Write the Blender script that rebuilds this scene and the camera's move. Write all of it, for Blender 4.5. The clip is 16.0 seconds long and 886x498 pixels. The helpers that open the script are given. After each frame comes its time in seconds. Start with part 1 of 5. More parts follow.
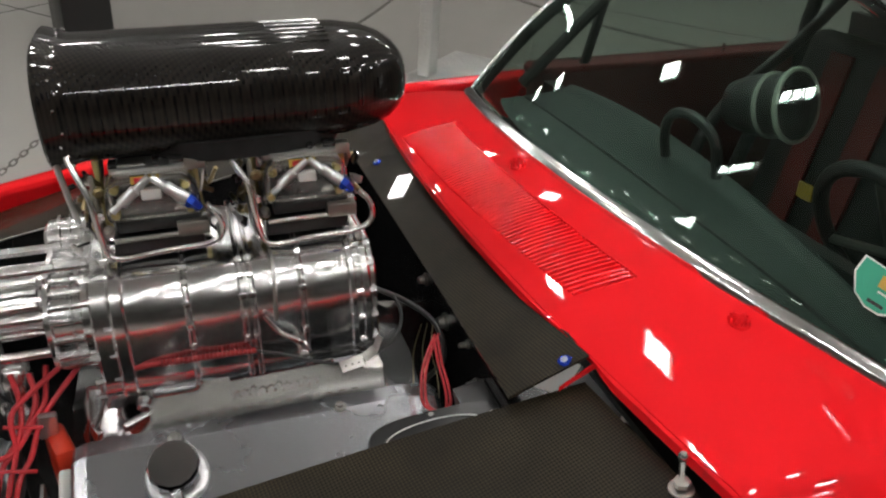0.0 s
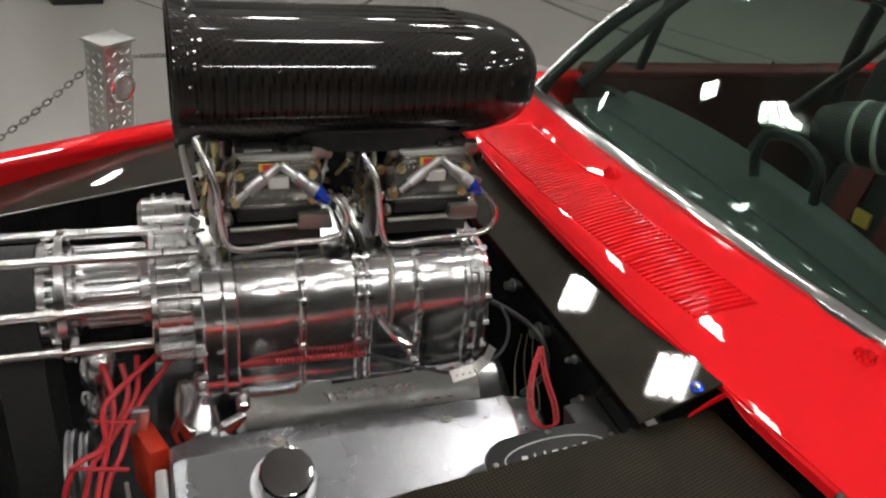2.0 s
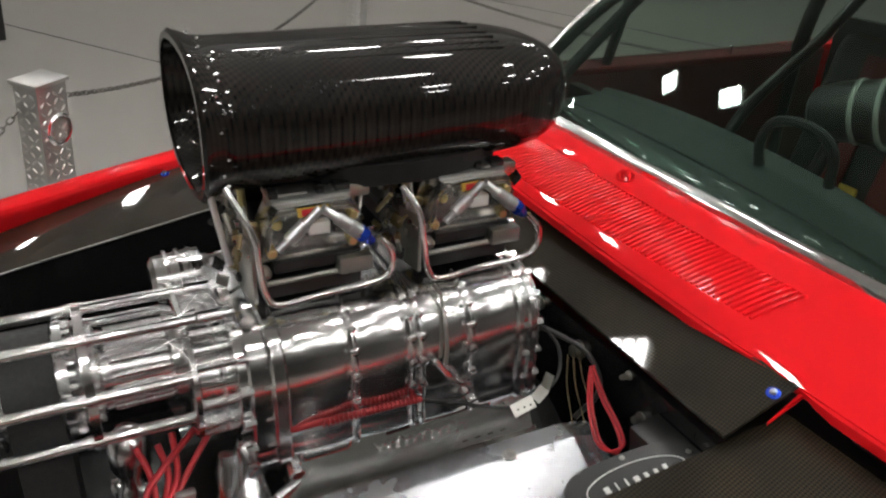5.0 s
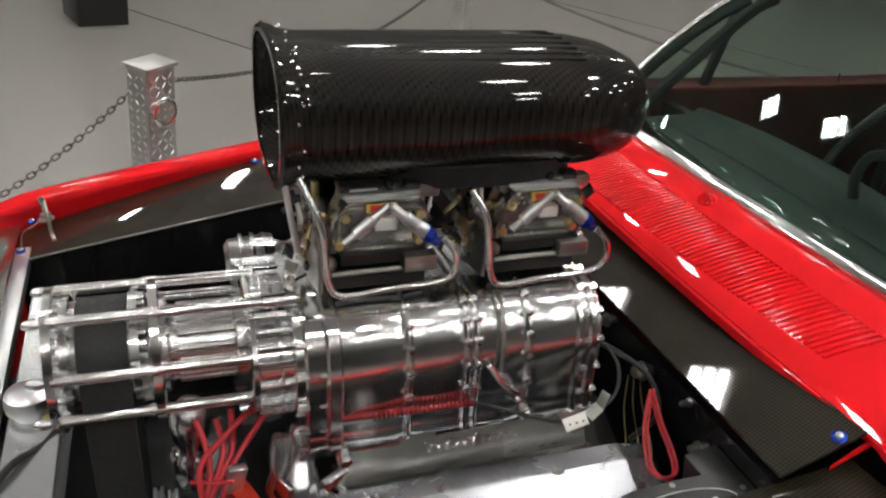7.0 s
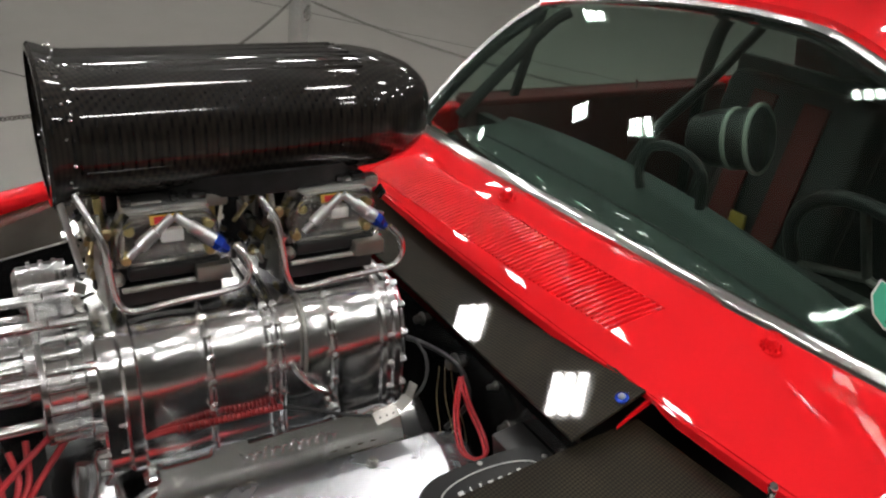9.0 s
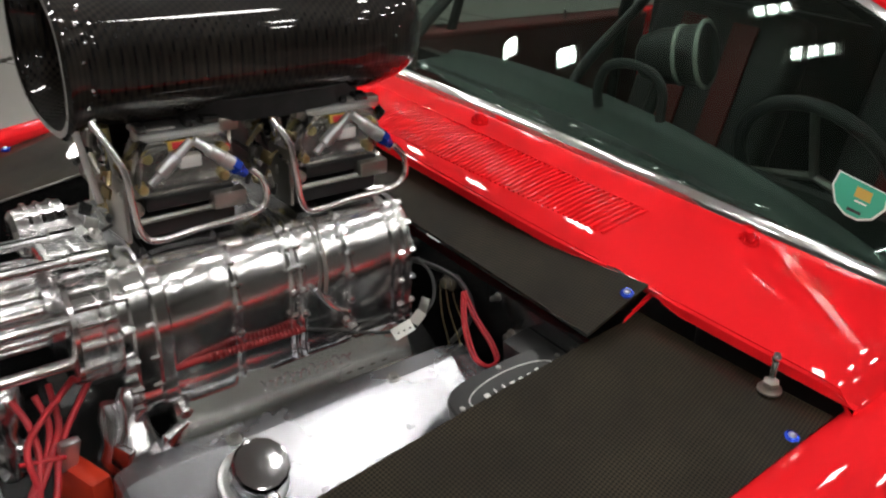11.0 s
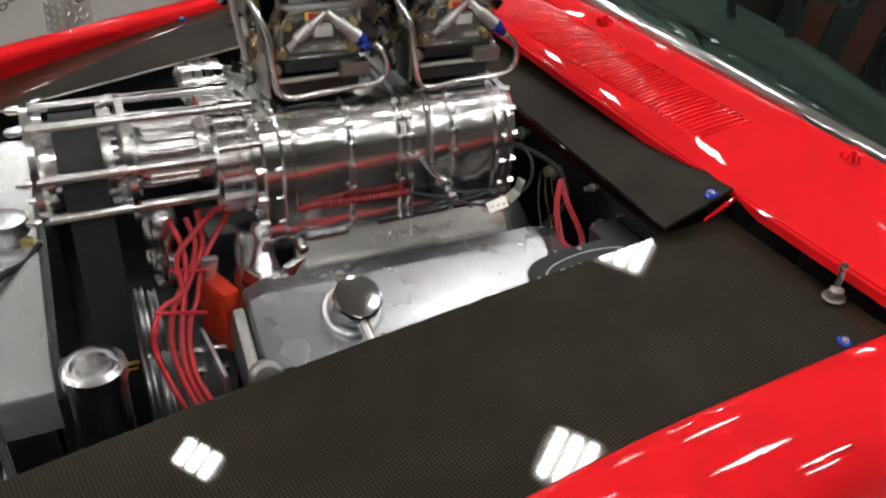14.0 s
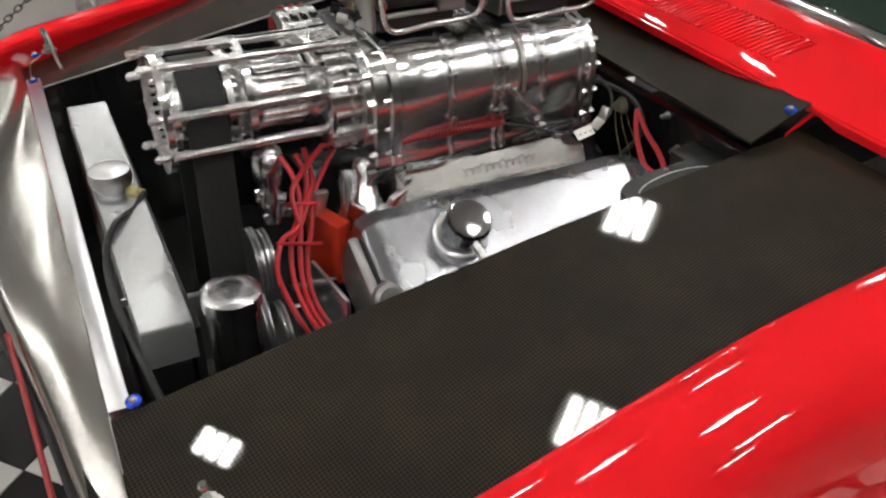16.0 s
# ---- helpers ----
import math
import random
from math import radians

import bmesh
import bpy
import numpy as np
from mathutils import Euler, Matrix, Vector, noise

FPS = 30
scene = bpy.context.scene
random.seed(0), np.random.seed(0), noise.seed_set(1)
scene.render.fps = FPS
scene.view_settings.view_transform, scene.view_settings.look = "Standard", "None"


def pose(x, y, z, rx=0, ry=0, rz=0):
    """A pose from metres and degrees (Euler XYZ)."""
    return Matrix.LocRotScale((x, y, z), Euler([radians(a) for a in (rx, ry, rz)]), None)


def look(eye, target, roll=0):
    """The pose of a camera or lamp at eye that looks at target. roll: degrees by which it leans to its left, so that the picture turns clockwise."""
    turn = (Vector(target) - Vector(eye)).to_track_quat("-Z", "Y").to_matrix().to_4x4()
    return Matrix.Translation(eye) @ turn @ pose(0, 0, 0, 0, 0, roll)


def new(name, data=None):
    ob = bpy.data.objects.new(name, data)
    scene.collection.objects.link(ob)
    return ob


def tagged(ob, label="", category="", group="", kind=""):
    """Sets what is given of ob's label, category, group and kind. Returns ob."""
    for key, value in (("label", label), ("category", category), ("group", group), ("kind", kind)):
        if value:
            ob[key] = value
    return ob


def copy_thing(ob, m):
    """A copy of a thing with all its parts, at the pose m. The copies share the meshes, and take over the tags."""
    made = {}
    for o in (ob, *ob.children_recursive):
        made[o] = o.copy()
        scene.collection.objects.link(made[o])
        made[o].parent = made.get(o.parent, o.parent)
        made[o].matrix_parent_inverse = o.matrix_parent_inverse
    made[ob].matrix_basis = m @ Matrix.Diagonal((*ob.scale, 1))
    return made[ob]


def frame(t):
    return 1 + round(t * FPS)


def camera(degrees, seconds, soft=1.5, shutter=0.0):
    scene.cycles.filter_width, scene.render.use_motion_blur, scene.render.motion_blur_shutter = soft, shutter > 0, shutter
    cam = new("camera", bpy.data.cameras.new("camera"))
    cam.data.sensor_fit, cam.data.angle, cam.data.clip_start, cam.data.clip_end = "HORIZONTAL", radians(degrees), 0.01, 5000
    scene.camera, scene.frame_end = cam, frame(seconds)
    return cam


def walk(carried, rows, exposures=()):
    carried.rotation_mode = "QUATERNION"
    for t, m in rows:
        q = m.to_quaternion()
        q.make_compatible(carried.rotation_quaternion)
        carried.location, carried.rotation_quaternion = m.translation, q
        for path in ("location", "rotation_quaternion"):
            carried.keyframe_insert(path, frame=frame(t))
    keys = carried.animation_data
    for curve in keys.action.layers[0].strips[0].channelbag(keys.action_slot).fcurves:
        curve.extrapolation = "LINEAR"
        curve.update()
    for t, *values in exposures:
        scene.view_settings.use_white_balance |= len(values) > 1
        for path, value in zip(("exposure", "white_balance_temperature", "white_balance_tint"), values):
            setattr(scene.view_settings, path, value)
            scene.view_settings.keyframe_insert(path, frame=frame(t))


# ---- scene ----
cam = camera(58.0, 16.0, soft=2.3)
CAR = pose(0, 0, 0, -4, -2.75, 0)
PATH = [
    (0, (-0.2104, -1.1045, 1.7142), (0.2504, 0.2028, 0.9151), 4.34),
    (0.5, (-0.2681, -1.0697, 1.7391), (0.1714, 0.2425, 0.9359), 6.14),
    (1, (-0.3018, -1.0494, 1.7450), (0.1526, 0.2751, 0.9710), 7.08),
    (1.5, (-0.3669, -1.0155, 1.7206), (0.1204, 0.2898, 0.9340), 8.42),
    (2, (-0.4349, -0.9677, 1.6892), (0.1241, 0.2908, 0.8745), 10.80),
    (2.5, (-0.4264, -0.9160, 1.6885), (0.0527, 0.3719, 0.8689), 9.70),
    (3, (-0.5389, -0.8257, 1.6498), (-0.0048, 0.4208, 0.8008), 7.66),
    (3.5, (-0.6364, -0.7818, 1.6600), (0.0647, 0.4052, 0.8479), 8.09),
    (4, (-0.6230, -0.7953, 1.6553), (0.0970, 0.3892, 0.8563), 8.66),
    (6.5, (-0.4796, -0.8502, 1.6714), (0.1145, 0.4132, 0.8899), 8.00),
    (7, (-0.5324, -0.8462, 1.6659), (0.0077, 0.4297, 0.8656), 9.36),
    (7.5, (-0.5483, -0.8434, 1.6666), (-0.0407, 0.4493, 0.8720), 9.27),
    (8, (-0.4996, -0.9022, 1.6680), (0.0985, 0.3657, 0.8970), 8.56),
    (8.5, (-0.4415, -0.9374, 1.6679), (0.2569, 0.3048, 0.9406), 8.84),
    (11, (-0.6119, -0.8932, 1.5999), (0.3270, 0.1581, 0.8428), 9.15),
    (11.5, (-0.6052, -0.9296, 1.6189), (0.1956, 0.1613, 0.7653), 10.99),
    (12, (-0.5876, -0.9987, 1.6479), (0.0723, 0.0988, 0.6887), 13.44),
    (12.5, (-0.6513, -1.0177, 1.6438), (-0.0013, 0.0948, 0.6953), 13.27),
    (13, (-0.6558, -1.0188, 1.6432), (0.0013, 0.0896, 0.6947), 14.52),
    (13.5, (-0.6444, -1.0115, 1.6380), (-0.0068, 0.1102, 0.6919), 13.91),
    (14, (-0.6211, -1.0475, 1.6288), (0.0404, 0.0648, 0.6880), 9.78),
    (14.5, (-0.6986, -1.0320, 1.6175), (-0.0276, 0.0900, 0.6951), 12.44),
    (15, (-0.7539, -1.0059, 1.5177), (-0.1085, 0.1305, 0.5947), 13.90),
    (15.5, (-0.7128, -0.9797, 1.5583), (-0.1975, 0.1803, 0.5842), 6.19),
    (16, (-0.8226, -1.0632, 1.5596), (-0.1352, 0.0240, 0.6080), 7.82),
]
walk(cam, [(t, look(eye, target, roll)) for t, eye, target, roll in PATH])

# ---------------------------------------------------------------- world and light
world = bpy.data.worlds.new("hall_air")
scene.world = world
world.use_nodes = True
world.node_tree.nodes["Background"].inputs[0].default_value = (0.55, 0.55, 0.52, 1)
world.node_tree.nodes["Background"].inputs[1].default_value = 0.02
TUBE_POWER = 66.0


# ---------------------------------------------------------------- materials
def material(name, colour, rough=0.5, metal=0.0, coat=0.0, bump=0.0, scale=40.0, vary=0.12, ior=1.5):
    m = bpy.data.materials.new(name)
    m.use_nodes = True
    nt = m.node_tree
    b = nt.nodes["Principled BSDF"]
    b.inputs["Base Color"].default_value = (*colour, 1)
    b.inputs["Roughness"].default_value = rough
    b.inputs["Metallic"].default_value = metal
    b.inputs["Coat Weight"].default_value = coat
    b.inputs["Coat Roughness"].default_value = 0.03
    b.inputs["IOR"].default_value = ior
    tc = nt.nodes.new("ShaderNodeTexCoord")
    n1 = nt.nodes.new("ShaderNodeTexNoise")
    n1.inputs["Scale"].default_value = scale
    n1.inputs["Detail"].default_value = 6
    nt.links.new(tc.outputs["Object"], n1.inputs["Vector"])
    n2 = nt.nodes.new("ShaderNodeTexNoise")
    n2.inputs["Scale"].default_value = scale * 0.12
    nt.links.new(tc.outputs["Object"], n2.inputs["Vector"])
    mix = nt.nodes.new("ShaderNodeMix")
    mix.data_type = "RGBA"
    lo = [c * (1 - vary) for c in colour]
    hi = [min(1, c * (1 + vary)) for c in colour]
    mix.inputs["A"].default_value = (*lo, 1)
    mix.inputs["B"].default_value = (*hi, 1)
    nt.links.new(n2.outputs["Fac"], mix.inputs["Factor"])
    nt.links.new(mix.outputs["Result"], b.inputs["Base Color"])
    mr = nt.nodes.new("ShaderNodeMapRange")
    mr.inputs["To Min"].default_value = max(0.0, rough * (1 - 1.5 * vary))
    mr.inputs["To Max"].default_value = min(1.0, rough * (1 + 1.5 * vary))
    nt.links.new(n1.outputs["Fac"], mr.inputs["Value"])
    nt.links.new(mr.outputs["Result"], b.inputs["Roughness"])
    if bump:
        bp = nt.nodes.new("ShaderNodeBump")
        bp.inputs["Strength"].default_value = bump
        bp.inputs["Distance"].default_value = 0.002
        nt.links.new(n1.outputs["Fac"], bp.inputs["Height"])
        nt.links.new(bp.outputs["Normal"], b.inputs["Normal"])
    return m


def carbon_material(name, pitch, dark, light, rough=0.25, coat=1.0, turn=0.6):
    """Woven fibre under clear lacquer: two sets of fine bands cross one another."""
    m = material(name, dark, rough, 0.0, coat, vary=0.1, scale=20)
    nt = m.node_tree
    b = nt.nodes["Principled BSDF"]
    tc = nt.nodes.new("ShaderNodeTexCoord")
    rot = nt.nodes.new("ShaderNodeMapping")
    rot.inputs["Rotation"].default_value = (0.0, 0.0, turn)
    nt.links.new(tc.outputs["Object"], rot.inputs["Vector"])
    sep = nt.nodes.new("ShaderNodeSeparateXYZ")
    nt.links.new(rot.outputs["Vector"], sep.inputs[0])
    waves = []
    for axis in ("X", "Y"):
        k = nt.nodes.new("ShaderNodeMath")
        k.operation = "MULTIPLY"
        k.inputs[1].default_value = math.pi / pitch
        nt.links.new(sep.outputs[axis], k.inputs[0])
        w = nt.nodes.new("ShaderNodeMath")
        w.operation = "SINE"
        nt.links.new(k.outputs[0], w.inputs[0])
        waves.append(w)
    x = nt.nodes.new("ShaderNodeMath")
    x.operation = "MULTIPLY_ADD"
    nt.links.new(waves[0].outputs[0], x.inputs[0])
    nt.links.new(waves[1].outputs[0], x.inputs[1])
    x.inputs[2].default_value = 0.0
    mr = nt.nodes.new("ShaderNodeMapRange")
    mr.inputs["From Min"].default_value = -0.7
    mr.inputs["From Max"].default_value = 0.7
    nt.links.new(x.outputs[0], mr.inputs["Value"])
    n = nt.nodes.new("ShaderNodeTexNoise")
    n.inputs["Scale"].default_value = 9.0
    n.inputs["Detail"].default_value = 3
    nt.links.new(tc.outputs["Object"], n.inputs["Vector"])
    f = nt.nodes.new("ShaderNodeMath")
    f.operation = "MULTIPLY"
    nt.links.new(mr.outputs["Result"], f.inputs[0])
    nt.links.new(n.outputs["Fac"], f.inputs[1])
    f2 = nt.nodes.new("ShaderNodeMath")
    f2.operation = "MULTIPLY"
    f2.inputs[1].default_value = 1.6
    nt.links.new(f.outputs[0], f2.inputs[0])
    mix = nt.nodes.new("ShaderNodeMix")
    mix.data_type = "RGBA"
    mix.inputs["A"].default_value = (*dark, 1)
    mix.inputs["B"].default_value = (*light, 1)
    nt.links.new(f2.outputs[0], mix.inputs["Factor"])
    nt.links.new(mix.outputs["Result"], b.inputs["Base Color"])
    b.inputs["Specular IOR Level"].default_value = 0.10
    b.inputs["Coat IOR"].default_value = 1.40
    b.inputs["Coat Roughness"].default_value = 0.02
    return m


def glow(name, colour, power):
    m = bpy.data.materials.new(name)
    m.use_nodes = True
    b = m.node_tree.nodes["Principled BSDF"]
    b.inputs["Base Color"].default_value = (0.8, 0.8, 0.8, 1)
    b.inputs["Emission Color"].default_value = (*colour, 1)
    b.inputs["Emission Strength"].default_value = power
    return m


def glass_material(name, colour):
    m = bpy.data.materials.new(name)
    m.use_nodes = True
    nt = m.node_tree
    nt.nodes.remove(nt.nodes["Principled BSDF"])
    g = nt.nodes.new("ShaderNodeBsdfGlass")
    g.inputs["Color"].default_value = (*colour, 1)
    g.inputs["Roughness"].default_value = 0.0
    g.inputs["IOR"].default_value = 1.5
    nt.links.new(g.outputs[0], nt.nodes["Material Output"].inputs["Surface"])
    return m



RED = material("red_lacquer", (0.83, 0.014, 0.020), 0.32, 0, 1.0, vary=0.04, scale=8)
RED.node_tree.nodes["Principled BSDF"].inputs["Specular IOR Level"].default_value = 0.0
LOUVRE_RED = material("satin_red", (0.83, 0.014, 0.020), 0.32, 0, 1.0, vary=0.04, scale=8)
LOUVRE_RED.node_tree.nodes["Principled BSDF"].inputs["Specular IOR Level"].default_value = 0.0
LOUVRE_RED.node_tree.nodes["Principled BSDF"].inputs["Coat Roughness"].default_value = 0.08
CARBON = carbon_material("woven_carbon", 0.0034, (0.003, 0.0025, 0.0018), (0.040, 0.031, 0.018), 0.5)
CARBON_SCOOP = carbon_material("scoop_carbon", 0.0046, (0.001, 0.001, 0.001), (0.017, 0.013, 0.0095), 0.5, 1.0, 0.30)
POLISHED = material("polished_aluminium", (0.95, 0.95, 0.95), 0.18, 1.0, vary=0.25, bump=0.03, scale=9)
CHROME = material("chrome", (0.92, 0.92, 0.92), 0.16, 1.0, vary=0.12, bump=0.03, scale=50)
# chrome darkened to paint in the dark reflection on the breather cap
CHROME_DARK_REFLECTION = material("chrome_dark_reflection", (0.42, 0.42, 0.43), 0.12, 1.0, vary=0.12, bump=0.04, scale=60)
CHROME_SOFT = material("satin_chrome", (0.82, 0.82, 0.83), 0.20, 1.0, vary=0.15, bump=0.10, scale=45)
TANK = material("tank_aluminium", (0.62, 0.63, 0.64), 0.26, 0.8, vary=0.10, bump=0.03, scale=16)
COVER = material("sheet_cover", (0.42, 0.43, 0.45), 0.27, 0.92, vary=0.10, bump=0.03, scale=8)
INTAKE = material("intake_aluminium", (0.52, 0.51, 0.48), 0.25, 1.0, vary=0.10, bump=0.06, scale=14)
BOWL = material("bowl_aluminium", (0.72, 0.71, 0.68), 0.25, 1.0, vary=0.18, bump=0.12, scale=50)
# door red darkened to stand for the shade inside the cabin
DOOR_RED = material("shaded_red_vinyl", (0.055, 0.005, 0.005), 0.5, vary=0.2, bump=0.2, scale=90)
BRUSHED = material("brushed_aluminium", (0.74, 0.75, 0.76), 0.30, 1.0, vary=0.10, bump=0.08, scale=60)
SHEET = material("aluminium_sheet", (0.64, 0.63, 0.59), 0.22, 1.0, vary=0.12, bump=0.25, scale=5)
CAST = material("cast_grey", (0.40, 0.40, 0.39), 0.36, 0.9, vary=0.2, bump=0.3, scale=120)
STEEL = material("dull_steel", (0.45, 0.44, 0.41), 0.32, 1.0, vary=0.15, scale=80)
GOLD = material("gold_zinc", (0.62, 0.53, 0.25), 0.3, 1.0, vary=0.15)
BRONZE = material("bronze_linkage", (0.30, 0.24, 0.13), 0.35, 1.0, vary=0.2, scale=60)
BLUE = material("blue_anodised", (0.02, 0.07, 0.55), 0.25, 0.7, vary=0.1)
BLACK = material("black_plastic", (0.012, 0.012, 0.012), 0.35, vary=0.2, bump=0.1)
GLOSS_BLACK = material("gloss_black", (0.010, 0.010, 0.010), 0.2, 0, 0.6, vary=0.1)
PLENUM = material("plenum_black", (0.004, 0.004, 0.004), 0.75, vary=0.2)
RUBBER = material("rubber", (0.018, 0.018, 0.018), 0.7, vary=0.2, bump=0.2, scale=150)
WIRE_RED = material("red_silicone", (0.42, 0.012, 0.02), 0.42, vary=0.12, scale=90)
SLEEVE_RED = material("red_braid", (0.24, 0.010, 0.012), 0.55, vary=0.15, scale=90)
BLOCK_ORANGE = material("engine_orange", (0.46, 0.028, 0.008), 0.4, vary=0.15, bump=0.1)
GREEN = material("green_sticker", (0.02, 0.33, 0.20), 0.45, vary=0.05)
YELLOW = material("yellow_print", (0.50, 0.33, 0.05), 0.5, vary=0.08)
WHITE = material("white_print", (0.78, 0.78, 0.75), 0.5, vary=0.05)
# cabin colours from here to the seat red are darkened for the cabin's shade
DARK_TRIM = material("shaded_vinyl", (0.009, 0.010, 0.009), 0.55, vary=0.2, bump=0.2, scale=100)
DASH = material("dash_vinyl", (0.020, 0.030, 0.026), 0.6, vary=0.2, bump=0.3, scale=160)
DIAL_RIM = material("pale_rim", (0.26, 0.27, 0.24), 0.4, vary=0.1)
SEAT_RED = material("red_fabric", (0.12, 0.007, 0.006), 0.7, vary=0.2, bump=0.3, scale=200)
CONCRETE = material("polished_concrete", (0.275, 0.266, 0.243), 0.30, vary=0.10, scale=3.0)
WALL = material("hall_wall_paint", (0.20, 0.19, 0.175), 0.8, vary=0.08, scale=4)
CEILING = material("ceiling_paint", (0.36, 0.36, 0.35), 0.8, vary=0.1, scale=2)
DIAMOND = material("tread_plate", (0.62, 0.62, 0.60), 0.38, 1.0, vary=0.1, bump=0.1, scale=50)
TILE_BLACK = material("black_tile", (0.02, 0.02, 0.02), 0.25, vary=0.1)
TILE_WHITE = material("white_tile", (0.70, 0.69, 0.65), 0.25, vary=0.06)
CHAIN = material("chain_steel", (0.16, 0.155, 0.14), 0.4, 0.9, vary=0.15)
GLASS = glass_material("tinted_glass", (0.64, 0.73, 0.685))
LAMP = glow("lamp_tube", (1.0, 0.975, 0.945), TUBE_POWER)


# ---------------------------------------------------------------- mesh tools
def smooth(bm, angle=40):
    lim = radians(angle)
    for f in bm.faces:
        f.smooth = True
    for e in bm.edges:
        if len(e.link_faces) == 2 and e.calc_face_angle(0) > lim:
            e.smooth = False


def part(name, bm, mat, parent=None, label="", angle=40):
    bm.normal_update()
    smooth(bm, angle)
    me = bpy.data.meshes.new(name)
    bm.to_mesh(me)
    bm.free()
    me.materials.append(mat)
    ob = new(name, me)
    ob.parent = parent
    if label:
        tagged(ob, label)
    return ob


def thing(name, label, category, m=None, group="", kind=""):
    ob = new(name)
    ob.empty_display_size = 0.05
    if m is not None:
        ob.matrix_world = m
    return tagged(ob, label, category, group, kind)


def box(bm, c, s, bevel=0.0, turn=None, seg=2):
    """A box of size s about c; turn: Euler degrees."""
    m = pose(*c, *(turn or (0, 0, 0))) @ Matrix.Diagonal((*s, 1))
    made = bmesh.ops.create_cube(bm, size=1, matrix=m)
    if bevel:
        vs = set(made["verts"])
        es = [e for e in bm.edges if e.verts[0] in vs and e.verts[1] in vs]
        bmesh.ops.bevel(bm, geom=es, offset=bevel, segments=seg, affect="EDGES", profile=0.5)


def boxes(*rows, bevel=0.0):
    bm = bmesh.new()
    for r in rows:
        box(bm, r[0], r[1], bevel, r[2] if len(r) > 2 else None)
    return bm


def frame_along(d):
    d = Vector(d).normalized()
    a = Vector((0, 0, 1)) if abs(d.z) < 0.9 else Vector((1, 0, 0))
    u = d.cross(a).normalized()
    return d, u, u.cross(d)


def lathe(bm, a, b, profile, seg=24, caps=True):
    """Turn a profile of (way along a to b in metres, radius) about the line from a towards b."""
    a = Vector(a)
    d, u, v = frame_along(Vector(b) - a)
    rings = []
    for s, r in profile:
        rings.append([bm.verts.new(a + d * s + (u * math.cos(t) + v * math.sin(t)) * max(r, 1e-5))
                      for t in (2 * math.pi * i / seg for i in range(seg))])
    for p, q in zip(rings, rings[1:]):
        for i in range(seg):
            bm.faces.new((p[i], p[(i + 1) % seg], q[(i + 1) % seg], q[i]))
    if caps:
        bm.faces.new(rings[0][::-1])
        bm.faces.new(rings[-1])


def rod(bm, a, b, r, seg=16, chamfer=0.0):
    n = (Vector(b) - Vector(a)).length
    c = chamfer
    lathe(bm, a, b, [(0, r - c), (c, r), (n - c, r), (n, r - c)] if c else [(0, r), (n, r)], seg)


def spline(points, steps=8):
    """Points along a smooth line through the given ones."""
    p = [Vector(q) for q in points]
    p = [2 * p[0] - p[1]] + p + [2 * p[-1] - p[-2]]
    out = []
    for i in range(1, len(p) - 2):
        for k in range(steps):
            t = k / steps
            out.append(0.5 * ((2 * p[i]) + (p[i + 1] - p[i - 1]) * t + (2 * p[i - 1] - 5 * p[i] + 4 * p[i + 1] - p[i + 2]) * t * t
                              + (3 * p[i] - p[i - 1] - 3 * p[i + 1] + p[i + 2]) * t ** 3))
    out.append(p[-2])
    return out


def tube(bm, points, r, seg=10, steps=8, closed=False):
    pts = spline(points, steps) if steps > 1 else [Vector(q) for q in points]
    rings = []
    u = None
    for i, p in enumerate(pts):
        d = (pts[min(i + 1, len(pts) - 1)] - pts[max(i - 1, 0)]).normalized()
        if u is None:
            _, u, _ = frame_along(d)
        u = (u - d * u.dot(d)).normalized()
        v = d.cross(u)
        rings.append([bm.verts.new(p + (u * math.cos(t) + v * math.sin(t)) * r) for t in (2 * math.pi * k / seg for k in range(seg))])
    for p, q in zip(rings, rings[1:]):
        for i in range(seg):
            bm.faces.new((p[i], p[(i + 1) % seg], q[(i + 1) % seg], q[i]))
    bm.faces.new(rings[0][::-1])
    bm.faces.new(rings[-1])


def loft(bm, rings, closed=True, caps=True):
    """Skin through rings of equally many points."""
    vs = [[bm.verts.new(p) for p in r] for r in rings]
    n = len(vs[0])
    for p, q in zip(vs, vs[1:]):
        for i in range(n if closed else n - 1):
            bm.faces.new((p[i], p[(i + 1) % n], q[(i + 1) % n], q[i]))
    if closed and caps:
        bm.faces.new(vs[0][::-1])
        bm.faces.new(vs[-1])


def sheet(fn, us, vs, thick):
    """A plate: fn(u, v) gives its upper face, thick metres below it the lower."""
    bm = bmesh.new()
    top = [[bm.verts.new(fn(u, v)) for v in vs] for u in us]
    low = [[bm.verts.new(Vector(fn(u, v)) - Vector((0, 0, thick))) for v in vs] for u in us]
    nu, nv = len(us), len(vs)
    for i in range(nu - 1):
        for j in range(nv - 1):
            bm.faces.new((top[i][j], top[i + 1][j], top[i + 1][j + 1], top[i][j + 1]))
            bm.faces.new((low[i][j], low[i][j + 1], low[i + 1][j + 1], low[i + 1][j]))
    for i in range(nu - 1):
        bm.faces.new((top[i][0], low[i][0], low[i + 1][0], top[i + 1][0]))
        bm.faces.new((top[i][-1], top[i + 1][-1], low[i + 1][-1], low[i][-1]))
    for j in range(nv - 1):
        bm.faces.new((top[0][j], top[0][j + 1], low[0][j + 1], low[0][j]))
        bm.faces.new((top[-1][j], low[-1][j], low[-1][j + 1], top[-1][j + 1]))
    bmesh.ops.recalc_face_normals(bm, faces=bm.faces)
    return bm


def lerp(a, b, t):
    return a + (b - a) * t


